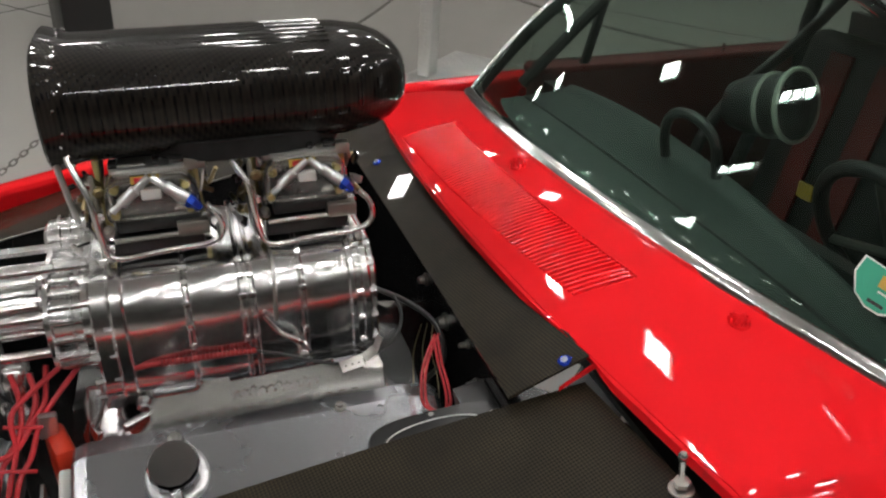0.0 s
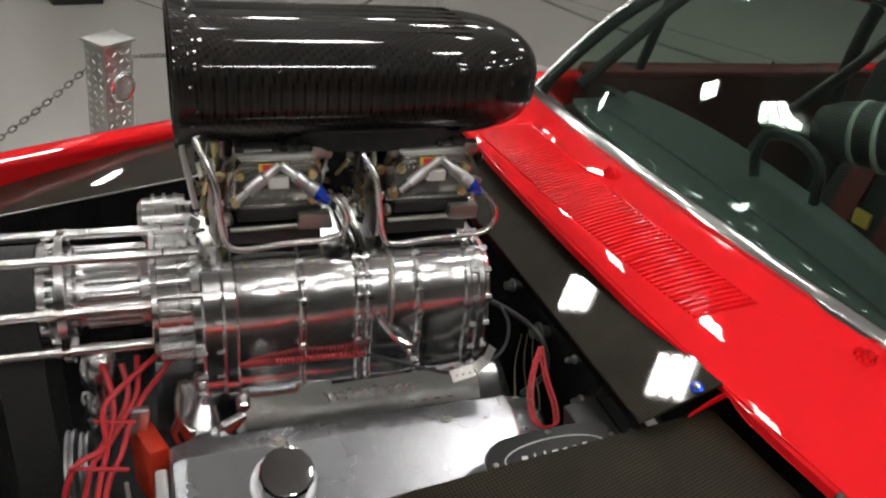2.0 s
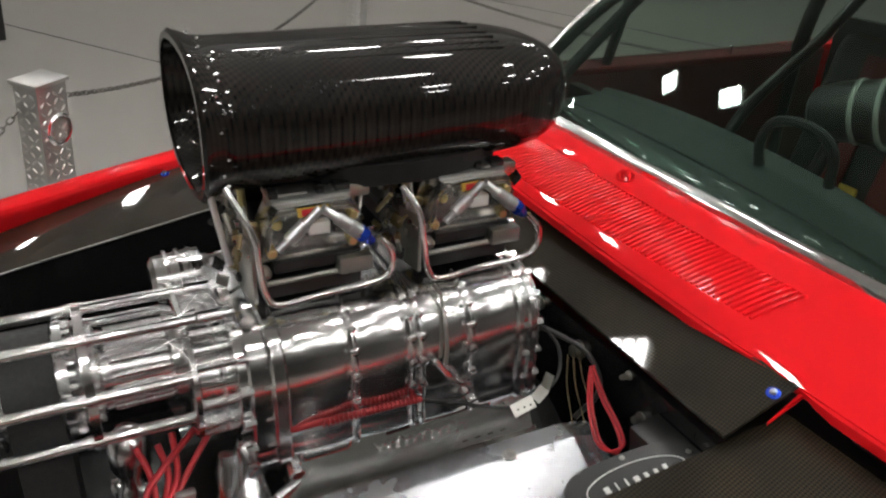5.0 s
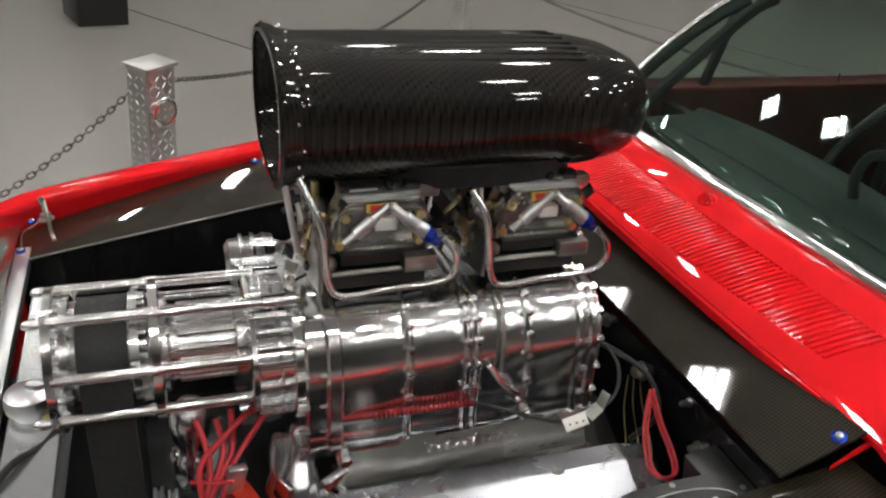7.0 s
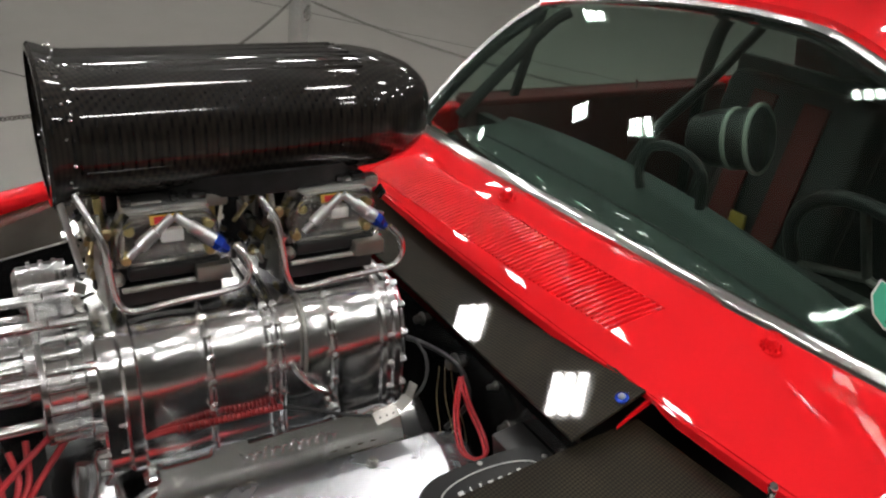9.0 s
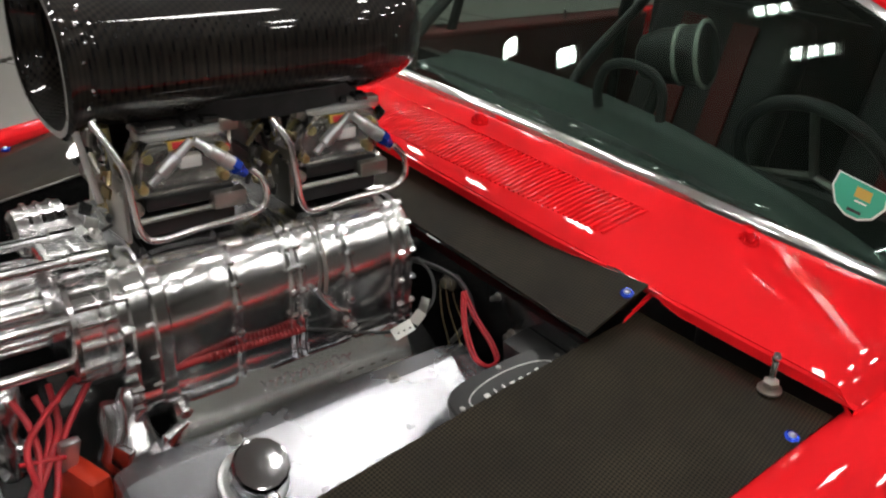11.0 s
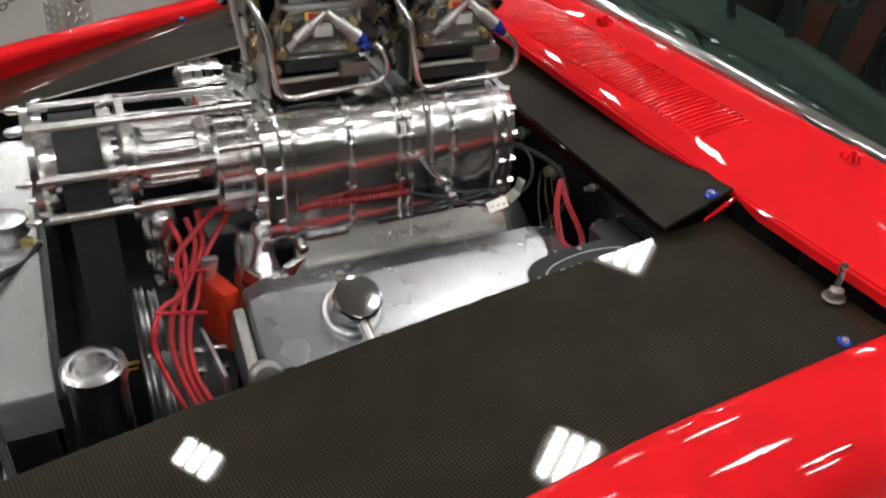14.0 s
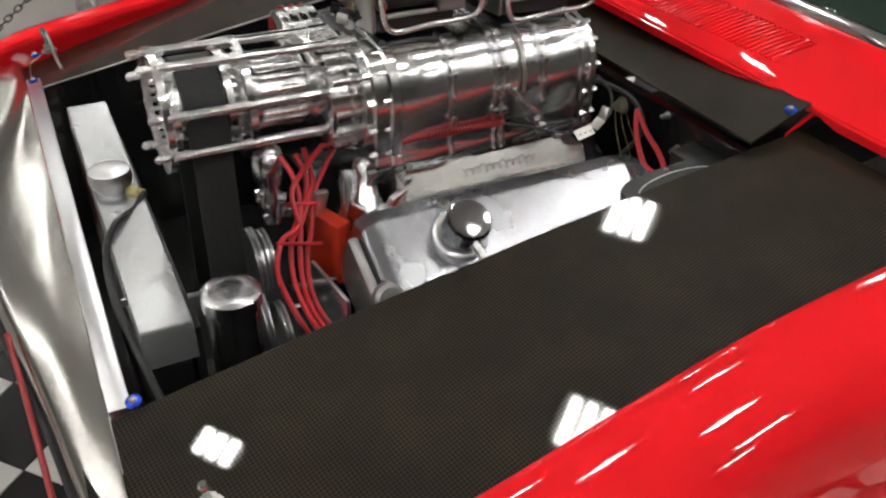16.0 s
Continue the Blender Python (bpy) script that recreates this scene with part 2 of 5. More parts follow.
def curve_at(keys, x):
    """Straight pieces between (x, value) keys."""
    if x <= keys[0][0]:
        return keys[0][1]
    for (x0, v0), (x1, v1) in zip(keys, keys[1:]):
        if x <= x1:
            return lerp(v0, v1, (x - x0) / (x1 - x0))
    return keys[-1][1]


def span(a, b, n):
    return [a + (b - a) * i / (n - 1) for i in range(n)]


# ---------------------------------------------------------------- the hall
CEIL = 5.9
TURN_HALL = 44.0                # the hall and the stand lie askew to the car
STAND = pose(0, 0, 0, 0, 0, TURN_HALL)


def hall():
    floor = part("floor", boxes(((0, 0, -0.1), (34, 30, 0.2))), CONCRETE)
    tagged(floor, "polished grey concrete floor with saw-cut joints", "floor", kind="structure")
    floor.matrix_world = STAND
    for k, (c, w) in enumerate((((0, 5.2, 0), (34, 0.006)), ((0, 8.6, 0), (34, 0.006)), ((3.1, 0, 0), (0.006, 30)), ((-3.4, 0, 0), (0.006, 30)), ((6.6, 0, 0), (0.006, 30)))):
        part("joint", boxes(((c[0], c[1], 0.0015), (w[0], w[1], 0.003))), RUBBER, floor)
    for name, c, w in (("wall_north", (0, 15.1, CEIL / 2), (34.4, 0.2, CEIL)), ("wall_south", (0, -15.1, CEIL / 2), (34.4, 0.2, CEIL)),
                       ("wall_east", (17.1, 0, CEIL / 2), (0.2, 30, CEIL)), ("wall_west", (-17.1, 0, CEIL / 2), (0.2, 30, CEIL))):
        wall = tagged(part(name, boxes((c, w)), WALL), "plain painted wall of the exhibition hall", "wall", kind="structure")
        wall.matrix_world = STAND
    roof = tagged(part("ceiling", boxes(((0, 0, CEIL + 0.1), (34.4, 30.4, 0.2))), CEILING), "plain grey painted hall ceiling", "ceiling", kind="structure")
    roof.matrix_world = STAND


def ceiling_light(x, y):
    lamp = thing("ceiling_light", "high-bay ceiling light with three bright tubes", "lamp", pose(x, y, 5.5, 0, 0, 36), "lights on the ceiling")
    part("housing", boxes(((0, 0, 0.045), (0.46, 0.46, 0.04)), bevel=0.004), WHITE, lamp)
    bm = bmesh.new()
    rod(bm, (0, 0, 0.06), (0, 0, CEIL - 5.5), 0.008, 8)
    part("hanger", bm, STEEL, lamp)
    for i in range(3):
        part("tube", boxes(((0, -0.125 + 0.125 * i, 0.005), (0.37, 0.074, 0.04)), bevel=0.006), LAMP, lamp)
    return lamp


hall()
LU, LV = Vector((0.737, 0.676, 0)), Vector((0.676, -0.737, 0))
# (1, 0) and (1, -1) double one light, to place its two reflections
MOVED = {(1, 1): (1.95, 2.15), (0, 2): (1.65, -1.15), (1, 0): (0.15, 3.25), (1, -1): (0.0, 4.7), (-1, 0): (-3.3, 1.4), (4, -3): (-1.85, 11.9), (3, -3): (-3.9, 14.1)}
UNLIT = {(0, -1), (2, -1), (2, 0), (-1, 1), (-2, 1), (1, -2), (2, 2), (3, 2), (2, 1), (3, 1)}      # places of the grid with no fitting
first = ceiling_light(*(Vector((-1.8, 2.12, 0)) + LU * 1.84 * 4).xy)
copy_thing(first, pose(-1.8, 2.12, 5.5, 0, 0, 36) @ Matrix.Diagonal((0.55, 1, 1, 1)))
for j in range(-4, 5):
    for i in range(-6, 7):
        at = Vector((-1.8, 2.12, 5.5)) + LU * (1.84 * i + 0.92 * (j % 2)) + LV * (2.6 * j)
        if (i, j) in MOVED:
            at = Vector((*MOVED[i, j], 5.5))
        elif (at - Vector((0, 1.5, 5.5))).length > 9.5:
            continue
        if (i, j) not in ((0, 0), (4, 0)) and (i, j) not in UNLIT:
            copy_thing(first, pose(*at, 0, 0, 36))

# ---------------------------------------------------------------- the stand: tread plate border and chequered tiles


def lug_field(bm, w, h, m, pitch=0.027):
    """Raised lozenges in alternating directions over a w by h field."""
    nx, ny = int(w / pitch), int(h / pitch)
    for a in range(nx):
        for b in range(ny):
            x, y = (a + 0.5) * pitch - w / 2, (b + 0.5) * pitch - h / 2
            t = radians(45 if (a + b) % 2 else -45)
            c, s = math.cos(t), math.sin(t)
            base = [bm.verts.new(m @ Vector((x + c * p - s * q, y + s * p + c * q, 0))) for p, q in ((-0.0125, 0), (0, -0.0048), (0.0125, 0), (0, 0.0048))]
            peak = [bm.verts.new(m @ Vector((x + c * p, y + s * p, 0.0034))) for p in (-0.005, 0.005)]
            bm.faces.new((base[0], base[1], peak[0]))
            bm.faces.new((base[1], base[2], peak[1]))
            bm.faces.new((base[1], peak[1], peak[0]))
            bm.faces.new((base[2], base[3], peak[1]))
            bm.faces.new((base[3], base[0], peak[0]))
            bm.faces.new((base[3], peak[0], peak[1]))


def stand():
    # along the hall's u axis; the far border runs past the posts, the front one past the nose
    for c, w in (((1.075, 1.755, 0.012), (6.55, 0.50, 0.024)), ((4.10, -0.20, 0.012), (0.50, 3.40, 0.024))):
        border = tagged(part("stand_border", boxes((c, w), bevel=0.004), DIAMOND), "bright aluminium tread-plate border of the stand", "floor border", kind="structure")
        border.matrix_world = STAND
        bm = bmesh.new()
        if w[0] > 1:
            lug_field(bm, 5.6, 0.49, pose(1.5, 1.755, 0.024))
        else:
            lug_field(bm, 0.49, 1.6, pose(4.10, 0.70, 0.024))
        tagged(part("tread", bm, DIAMOND, border), "raised tread pattern", kind="stuff")
    carpet = tagged(part("stand_floor", boxes(((0.825, -0.2, 0.003), (6.05, 3.40, 0.006))), RUBBER), "black and white chequered floor of the stand", "floor", kind="structure")
    carpet.matrix_world = STAND
    shared = {}
    rest = {TILE_WHITE.name: bmesh.new(), TILE_BLACK.name: bmesh.new()}
    for a in range(-3, 27):
        for b in range(17):
            mat = TILE_WHITE if (a + b) % 2 else TILE_BLACK
            at = (-1.6 + 0.2 * a, 1.39 - 0.2 * b, 0)
            if not (0 <= a < 14 and b < 12):
                box(rest[mat.name], (at[0], at[1], 0.008), (0.197, 0.197, 0.004))
                continue
            if mat.name not in shared:
                shared[mat.name] = t = part("tile", boxes(((0, 0, 0.008), (0.197, 0.197, 0.004))), mat, carpet)
            else:
                t = new("tile", shared[mat.name].data)
                t.parent = carpet
            t.location = at
    for mat in (TILE_WHITE, TILE_BLACK):
        tagged(part("tile_field", rest[mat.name], mat, carpet), kind="stuff")


stand()


def post(x, y, turn):
    p = thing("barrier_post", "square tread-plate barrier post with a round steel ring", "post", pose(x, y, 0.024, 0, 0, turn), "posts round the car")
    h = 0.745
    part("shaft", boxes(((0, 0, h / 2), (0.088, 0.118, h)), bevel=0.003), DIAMOND, p)
    bm = bmesh.new()
    for m, w, k in ((pose(0, -0.059, h / 2, 90, 0, 0), 0.085, h), (pose(-0.044, 0, h / 2, 90, 0, -90), 0.115, h), (pose(0.044, 0, h / 2, 90, 0, 90), 0.115, h)):
        lug_field(bm, w, k, m)
    tagged(part("tread", bm, DIAMOND, p), "raised tread pattern", kind="stuff")
    part("cap", boxes(((0, 0, h + 0.006), (0.105, 0.135, 0.012)), bevel=0.003), DIAMOND, p)
    bm = bmesh.new()
    lathe(bm, (0.052, 0.01, 0.60), (0.0, 0.01, 0.60), [(0.0, 0.041), (-0.002, 0.046), (0.002, 0.052), (0.012, 0.054), (0.014, 0.040), (0.004, 0.038)], 32, caps=False)
    part("ring", bm, CHROME, p)
    # concrete disc stands in for the floor seen through the ring's hole
    bm = bmesh.new()
    rod(bm, (0.040, 0.01, 0.60), (0.046, 0.01, 0.60), 0.041, 28)
    part("hole_fill", bm, CONCRETE, p)
    bm = bmesh.new()
    tube(bm, [(-0.044, -0.03, 0.62), (-0.044, -0.03, 0.2), (-0.044, -0.03, 0.02)], 0.003, 6, 2)
    part("seam", bm, STEEL, p)
    return p


POSTS = [(-0.525, 1.755), (1.36, 3.95), (4.2, 1.5)]
first_post = post(*POSTS[0], -46)
copy_thing(first_post, pose(*POSTS[1], 0.024, 0, 0, -46))
copy_thing(first_post, pose(*POSTS[2], 0.024, 0, 0, -46))


def link_mesh():
    bm = bmesh.new()
    n, k = 12, 6
    rings = []
    for i in range(n):
        t = 2 * math.pi * i / n
        c = Vector((0.0085 * math.cos(t) + math.copysign(0.0055, math.cos(t)), 0.0075 * math.sin(t), 0))
        d = Vector((-0.0085 * math.sin(t), 0.0075 * math.cos(t), 0)).normalized()
        u = Vector((d.y, -d.x, 0))
        rings.append([bm.verts.new(c + (u * math.cos(a) + Vector((0, 0, 1)) * math.sin(a)) * 0.0026) for a in (2 * math.pi * j / k for j in range(k))])
    for i in range(n):
        p, q = rings[i], rings[(i + 1) % n]
        for j in range(k):
            bm.faces.new((p[j], p[(j + 1) % k], q[(j + 1) % k], q[j]))
    bmesh.ops.recalc_face_normals(bm, faces=bm.faces)
    return bm


LINK = None


def chain(a, b, sag, name="barrier_chain", where=None):
    """Links hung from a to b."""
    global LINK
    a, b = Vector(a), Vector(b)
    n = 200
    pts = [a.lerp(b, i / n) - Vector((0, 0, sag * 4 * (i / n) * (1 - i / n))) for i in range(n + 1)]
    c = thing(name, "dark steel barrier chain hanging between posts", "chain", None, "chains round the car")
    pitch, run, k = 0.0225, 0.0, 0
    for p, q in zip(pts, pts[1:]):
        run += (q - p).length
        while run >= pitch:
            run -= pitch
            d = (q - p).normalized()
            m = Matrix.Translation(q - d * run) @ d.to_track_quat("X", "Z").to_matrix().to_4x4() @ pose(0, 0, 0, 35 + 90 * (k % 2), 0, 0)
            if LINK is None:
                first_link = part("link", link_mesh(), CHAIN, c, angle=180)
                LINK = first_link.data
                first_link.matrix_local = m
            else:
                o = new("link", LINK)
                o.parent = c
                o.matrix_local = m
            k += 1
    return c


chain((-0.585, 1.735, 0.69), (-1.45, 1.05, 0.40), 0.10)
chain((-0.46, 1.79, 0.71), (1.30, 3.93, 0.70), 0.16)
chain((1.42, 3.93, 0.70), (4.15, 1.55, 0.70), 0.20)


def pedestal():
    p = thing("display_box", "tall black display box standing on the floor", "box", pose(-0.84, 4.86, 0, 0, 0, 20), "")
    part("body", boxes(((0, 0, 0.55), (0.32, 0.32, 1.10)), bevel=0.01), BLACK, p)


pedestal()

# ---------------------------------------------------------------- the car: body
car = thing("car", "red muscle car with its bonnet off and a blown engine", "car", CAR)
YE = -0.03                      # the engine's middle
YB = 0.09                       # the body's middle

NEAR_Y = [(-0.98, -0.58), (-0.88, -0.63), (-0.75, -0.675), (-0.5, -0.703), (-0.2, -0.682), (0.0, -0.670), (0.40, -0.682), (1.7, -0.70)]
NEAR_Z = [(-0.98, 0.725), (-0.75, 0.757), (-0.5, 0.792), (-0.2, 0.840), (0.0, 0.870), (0.40, 0.930), (1.7, 0.965)]
FAR_Y = [(-0.98, 0.68), (-0.88, 0.735), (-0.7, 0.79), (-0.4, 0.835), (0.0, 0.856), (0.40, 0.848), (1.7, 0.85)]
FAR_Z = [(-0.98, 0.838), (-0.75, 0.864), (-0.4, 0.912), (0.0, 0.973), (0.40, 1.035), (1.7, 1.07)]


NOSE = [(-0.66, -0.79), (-0.387, -0.829), (-0.223, -0.849), (-0.095, -0.876), (0.103, -0.908), (0.187, -0.900), (0.296, -0.879), (0.494, -0.858), (0.80, -0.850)]


def bend(keys, x):
    """A curve through the keys with its corners taken off."""
    return sum(curve_at(keys, x + d) * w for d, w in ((-0.09, 0.2), (-0.045, 0.2), (0, 0.2), (0.045, 0.2), (0.09, 0.2)))


def near_edge(x):
    y = -0.399 - 0.012 * x - 0.031 * x * x
    return Vector((x, y, 0.915 + 0.150 * x + 0.167 * (y + 0.399)))


def far_edge(x):
    return Vector((x, 0.593 - 0.060 * x - 0.02 * x * x, 0.958 + 0.200 * x))


def strip_plane(x, y):
    return 0.962 + 0.385 * (x - 0.200) + 0.0425 * (y + 0.41)


def ease(a, b, x):
    t = min(1.0, max(0.0, (x - a) / (b - a)))
    return t * t * (3 - 2 * t)


def cowl_front(y):
    return Vector((0.279 - 0.085 * y + 0.155 * y * y, y, 1.055 + 0.070 * y - 0.070 * y * y))


def lip(y):
    """Lower edge of the rolled front of the cowl."""
    x = 0.277 - 0.083 * y + 0.153 * y * y
    z = 1.033 + 0.070 * y - 0.070 * y * y
    top = min(max(z, strip_plane(x, y)), cowl_front(y).z - 0.006)
    return Vector((x, y, lerp(z, top, ease(-0.45, -0.42, y))))


def glass_base(y):
    return Vector((0.481 - 0.142 * y + (0.439 if y < 0 else 0.30) * y * y, y, 1.092 + 0.066 * y - (0.211 if y < 0 else 0.15) * y * y))


VENT = (-0.293, 0.385, 0.63)


def vent_front(y):
    return lerp(0.19, 0.04, (y - VENT[0]) / (VENT[1] - VENT[0]))


def cowl(y, v):
    p, q = cowl_front(y), glass_base(y)
    r = p.lerp(q, v)
    r.z += 0.006 * math.sin(math.pi * v) - 0.008 * (1 - v) ** 10
    end = max(0.0, (-0.665 - y) / 0.035)
    r.z -= 0.03 * min(1.0, end) ** 2
    return r


def body():
    e = 0.0015
    ys = sorted(set(span(-0.70, 0.70, 61) + [VENT[0] - e, VENT[0] + e, VENT[1] - e, VENT[1] + e]))
    vs = sorted(set(span(0, 1, 15) + [0.02, 0.04, 0.19 - e, 0.19 + e] + span(0.56, 0.68, 24)))
    def surface(y, w):
        edge = vent_front(min(VENT[1], max(VENT[0], y)))
        v = w / 0.19 * edge if w < 0.19 else lerp(edge, 1, (w - 0.19) / 0.81)
        p = cowl(y, v)
        if VENT[0] < y < VENT[1] and w > 0.19 and v < VENT[2]:
            p.z -= 0.0040
        return p
    part("cowl", sheet(surface, ys, vs, 0.012), RED, car, "glossy red cowl in front of the windscreen")
    # rolled lip at the front of the cowl
    bm = bmesh.new()
    rings = []
    for y in span(-0.70, 0.70, 60):
        a, b = cowl(y, 0), lip(y)
        rings.append([a + Vector((0.003, 0, -0.0005)), a + Vector((-0.003, 0, -0.003)), a.lerp(b, 0.3) + Vector((-0.004, 0, 0)), b + Vector((-0.002, 0, -0.004)), b + Vector((0.012, 0, -0.004)),
                      a + Vector((0.012, 0, -0.006))])
    loft(bm, rings)
    bmesh.ops.recalc_face_normals(bm, faces=bm.faces)
    part("cowl_lip", bm, RED, car)
    # louvres of the cowl vent
    n = 70
    pitch = (VENT[1] - VENT[0]) / n
    for k in range(n):
        y = VENT[0] + (k + 0.5) * pitch
        bm = bmesh.new()
        rings = []
        for v in span(vent_front(y) + 0.01, VENT[2] - 0.01, 6):
            c = cowl(y, v)
            rings.append([c + Vector((0, 0.0020 * math.cos(a), 0.0022 * math.sin(a) - 0.0006)) for a in span(math.pi, 0, 8)] + [c + Vector((0, 0.002, -0.005)), c + Vector((0, -0.002, -0.005))])
        loft(bm, rings)
        bmesh.ops.recalc_face_normals(bm, faces=bm.faces)
        part("louvre", bm, LOUVRE_RED, car, "", 60)
    # fenders
    prof = [(0.0, -0.035), (0.0, -0.006), (0.003, 0.002), (0.010, 0.006), (0.03, 0.010), (0.06, 0.007), (0.09, -0.003), (0.115, -0.018), (0.137, -0.042), (0.150, -0.072), (0.162, -0.12),
            (0.170, -0.20), (0.172, -0.32), (0.165, -0.45), (0.150, -0.55)]
    for side, ky, kz in ((-1, NEAR_Y, NEAR_Z), (1, FAR_Y, FAR_Z)):
        def fender(u, v, side=side, ky=ky, kz=kz):
            x = lerp(-0.895, 2.62, u)
            k = min(int(v * (len(prof) - 1)), len(prof) - 2)
            f = v * (len(prof) - 1) - k
            dy, dz = lerp(prof[k][0], prof[k + 1][0], f), lerp(prof[k][1], prof[k + 1][1], f)
            if side > 0 and v == 0:
                dz = -0.085
            nose = max(0.0, (-0.74 - x) / 0.155)
            return (x, bend(ky, x) + side * dy * (1 - 0.45 * nose ** 2), bend(kz, x) + dz - 0.032 * nose ** 2 - side * 0.02 * dy)
        part("fender", sheet(fender, span(0, 1, 84), span(0, 1, 43), 0.003), RED, car, "glossy red front fender")
    # carbon panels beside the engine bay
    def near_panel(u, v):
        y1 = bend(NEAR_Y, 0.0)
        y = lerp(-0.405, y1, v)
        x = lerp(-0.765, lip(y).x - 0.002, u)
        y = lerp(near_edge(x).y, bend(NEAR_Y, x), v)
        return Vector((x, y, 0.915 + 0.150 * x + 0.167 * (y + 0.399)))
    part("side_panel", sheet(near_panel, span(0, 1, 40), span(0, 1, 12), 0.004), CARBON, car, "glossy woven carbon panel beside the engine")

    def far_panel(u, v):
        x = lerp(-0.765, 0.245, u)
        a, y = far_edge(x), bend(FAR_Y, x)
        b = Vector((x, y, 0.958 + 0.2137 * x + 0.057 * (y - 0.593)))
        p = a.lerp(b, v)
        p.z += 0.002 * math.exp(-((p.x + 0.60) ** 2 + (p.y - 0.68) ** 2) / 0.012)
        return p
    part("side_panel", sheet(far_panel, span(0, 1, 50), span(0, 1, 24), 0.004), CARBON, car, "glossy woven carbon panel beside the engine")
    # thin steel tube stands in for the highlight along the far panel's edge
    bm = bmesh.new()
    tube(bm, [far_edge(x) + Vector((0, -0.001, 0.0)) for x in span(-0.76, 0.2, 20)], 0.0022, 8, 2)
    part("edge_glint", bm, STEEL, car)
    for edge, name in ((near_edge, "inner_wall"), (far_edge, "inner_wall")):
        bm = bmesh.new()
        s = 1 if edge is far_edge else -1
        loft(bm, [[edge(x) + Vector((0, s * 0.002, -0.004)), edge(x) + Vector((0, s * 0.008, -0.004)), edge(x) + Vector((0, s * 0.008, -0.45)), edge(x) + Vector((0, s * 0.002, -0.45))] for x in span(-0.76, 0.25, 14)])
        bmesh.ops.recalc_face_normals(bm, faces=bm.faces)
        part(name, bm, GLOSS_BLACK, car)

    def strip(u, v):
        y = lerp(-0.412, 0.72, u)
        x = lerp(0.204 - 0.03 * y, lip(y).x + lerp(-0.004, 0.030, ease(-0.40, -0.25, y)), v)
        return (x, y, strip_plane(x, y))
    part("cowl_panel", sheet(strip, span(0, 1, 40), span(0, 1, 6), 0.004), CARBON, car, "glossy woven carbon strip along the firewall")
    part("firewall", boxes(((0.235, 0.09, 0.69), (0.02, 0.98, 0.50))), GLOSS_BLACK, car)
    part("bay_floor", boxes(((-0.25, YB, 0.42), (1.0, 1.3, 0.02))), GLOSS_BLACK, car)
    # red end of the cowl brace
    bm = bmesh.new()
    loft(bm, [[Vector((x, -0.4135 - w, z)), Vector((x, -0.4135 + w, z)), Vector((x, -0.4135 + w, z - 0.007)), Vector((x, -0.4135 - w, z - 0.007))] for x, w, z in ((0.290, 0.0004, 0.970), (0.315, 0.0014, 0.984), (0.345, 0.0028, 1.000))])
    bmesh.ops.recalc_face_normals(bm, faces=bm.faces)
    part("cowl_brace", bm, RED, car)

    # bare metal over the nose
    def nose(u, v):
        y = lerp(-0.66, 0.80, u)
        xf = bend(NOSE, y)
        x = lerp(-0.768, xf, v)
        crease = 0.009 * math.sin(14 * y + 6 * v) * math.exp(-((y - 0.62) / 0.16) ** 2) + 0.002 * math.sin(9 * y + 2 + 3 * v) * math.sin(math.pi * v) + 0.003 * math.sin(9 * y + 2) * v
        return (x, y, 0.762 + (0.09 if y > 0.1 else 0.06) * (y - 0.1) - 0.022 * v ** 2 + crease - 0.03 * max(0, v - 0.85) / 0.15 * (v - 0.85) / 0.15)
    part("front_panel", sheet(nose, span(0, 1, 60), span(0, 1, 20), 0.003), SHEET, car, "bare aluminium sheet over the nose, slightly rippled")
    bm = bmesh.new()
    tube(bm, [Vector(nose(u, 1)) + Vector((-0.003, 0, 0.001)) for u in span(0, 1, 40)], 0.005, 8, 2)
    part("edge_trim", bm, RUBBER, car)
    bm = bmesh.new()
    tube(bm, [(-0.872, -0.10, 0.735), (-0.868, -0.16, 0.72), (-0.862, -0.24, 0.70), (-0.85, -0.42, 0.67), (-0.83, -0.55, 0.66)], 0.0042, 8, 6)
    part("red_hose", bm, SLEEVE_RED, car)
    part("cross_bar", boxes(((-0.752, 0.165, 0.772), (0.029, 1.02, 0.024), (3.4, 0, 0)), bevel=0.002), BRUSHED, car, "brushed aluminium cross bar")
    part("front_face", boxes(((-0.80, YB, 0.53), (0.02, 1.1, 0.38))), GLOSS_BLACK, car)


body()


def bolt(p, tilt=(0, 0, 0), name="blue_bolt"):
    b = bmesh.new()
    d = pose(0, 0, 0, *tilt).to_3x3() @ Vector((0, 0, 1))
    lathe(b, p, Vector(p) + d, [(-0.002, 0.0095), (0.002, 0.0095), (0.0035, 0.0075), (0.0036, 0.0055)], 18)
    w = part(name, b, BLUE, car, "blue anodised washer bolt")
    b = bmesh.new()
    lathe(b, Vector(p) + d * 0.003, Vector(p) + d, [(0, 0.0055), (0.002, 0.005), (0.0035, 0.003)], 12)
    part("screw_head", b, STEEL, w)


bolt((0.302, -0.401, 1.0025), (6, -21, 0))
bolt((0.328, -0.668, 0.918), (10, -9, 0))
bolt((-0.735, -0.408, 0.818), (10, -8, 0))
bolt((-0.752, 0.642, 0.822), (0, -8, 0))
bolt((-0.735, 0.718, 0.850), (0, -8, 0))
bolt((0.225, 0.41, 1.008), (2, -21, 0))
bolt((-0.27, 0.40 + 0.38, 0.935), (0, -9, 0))


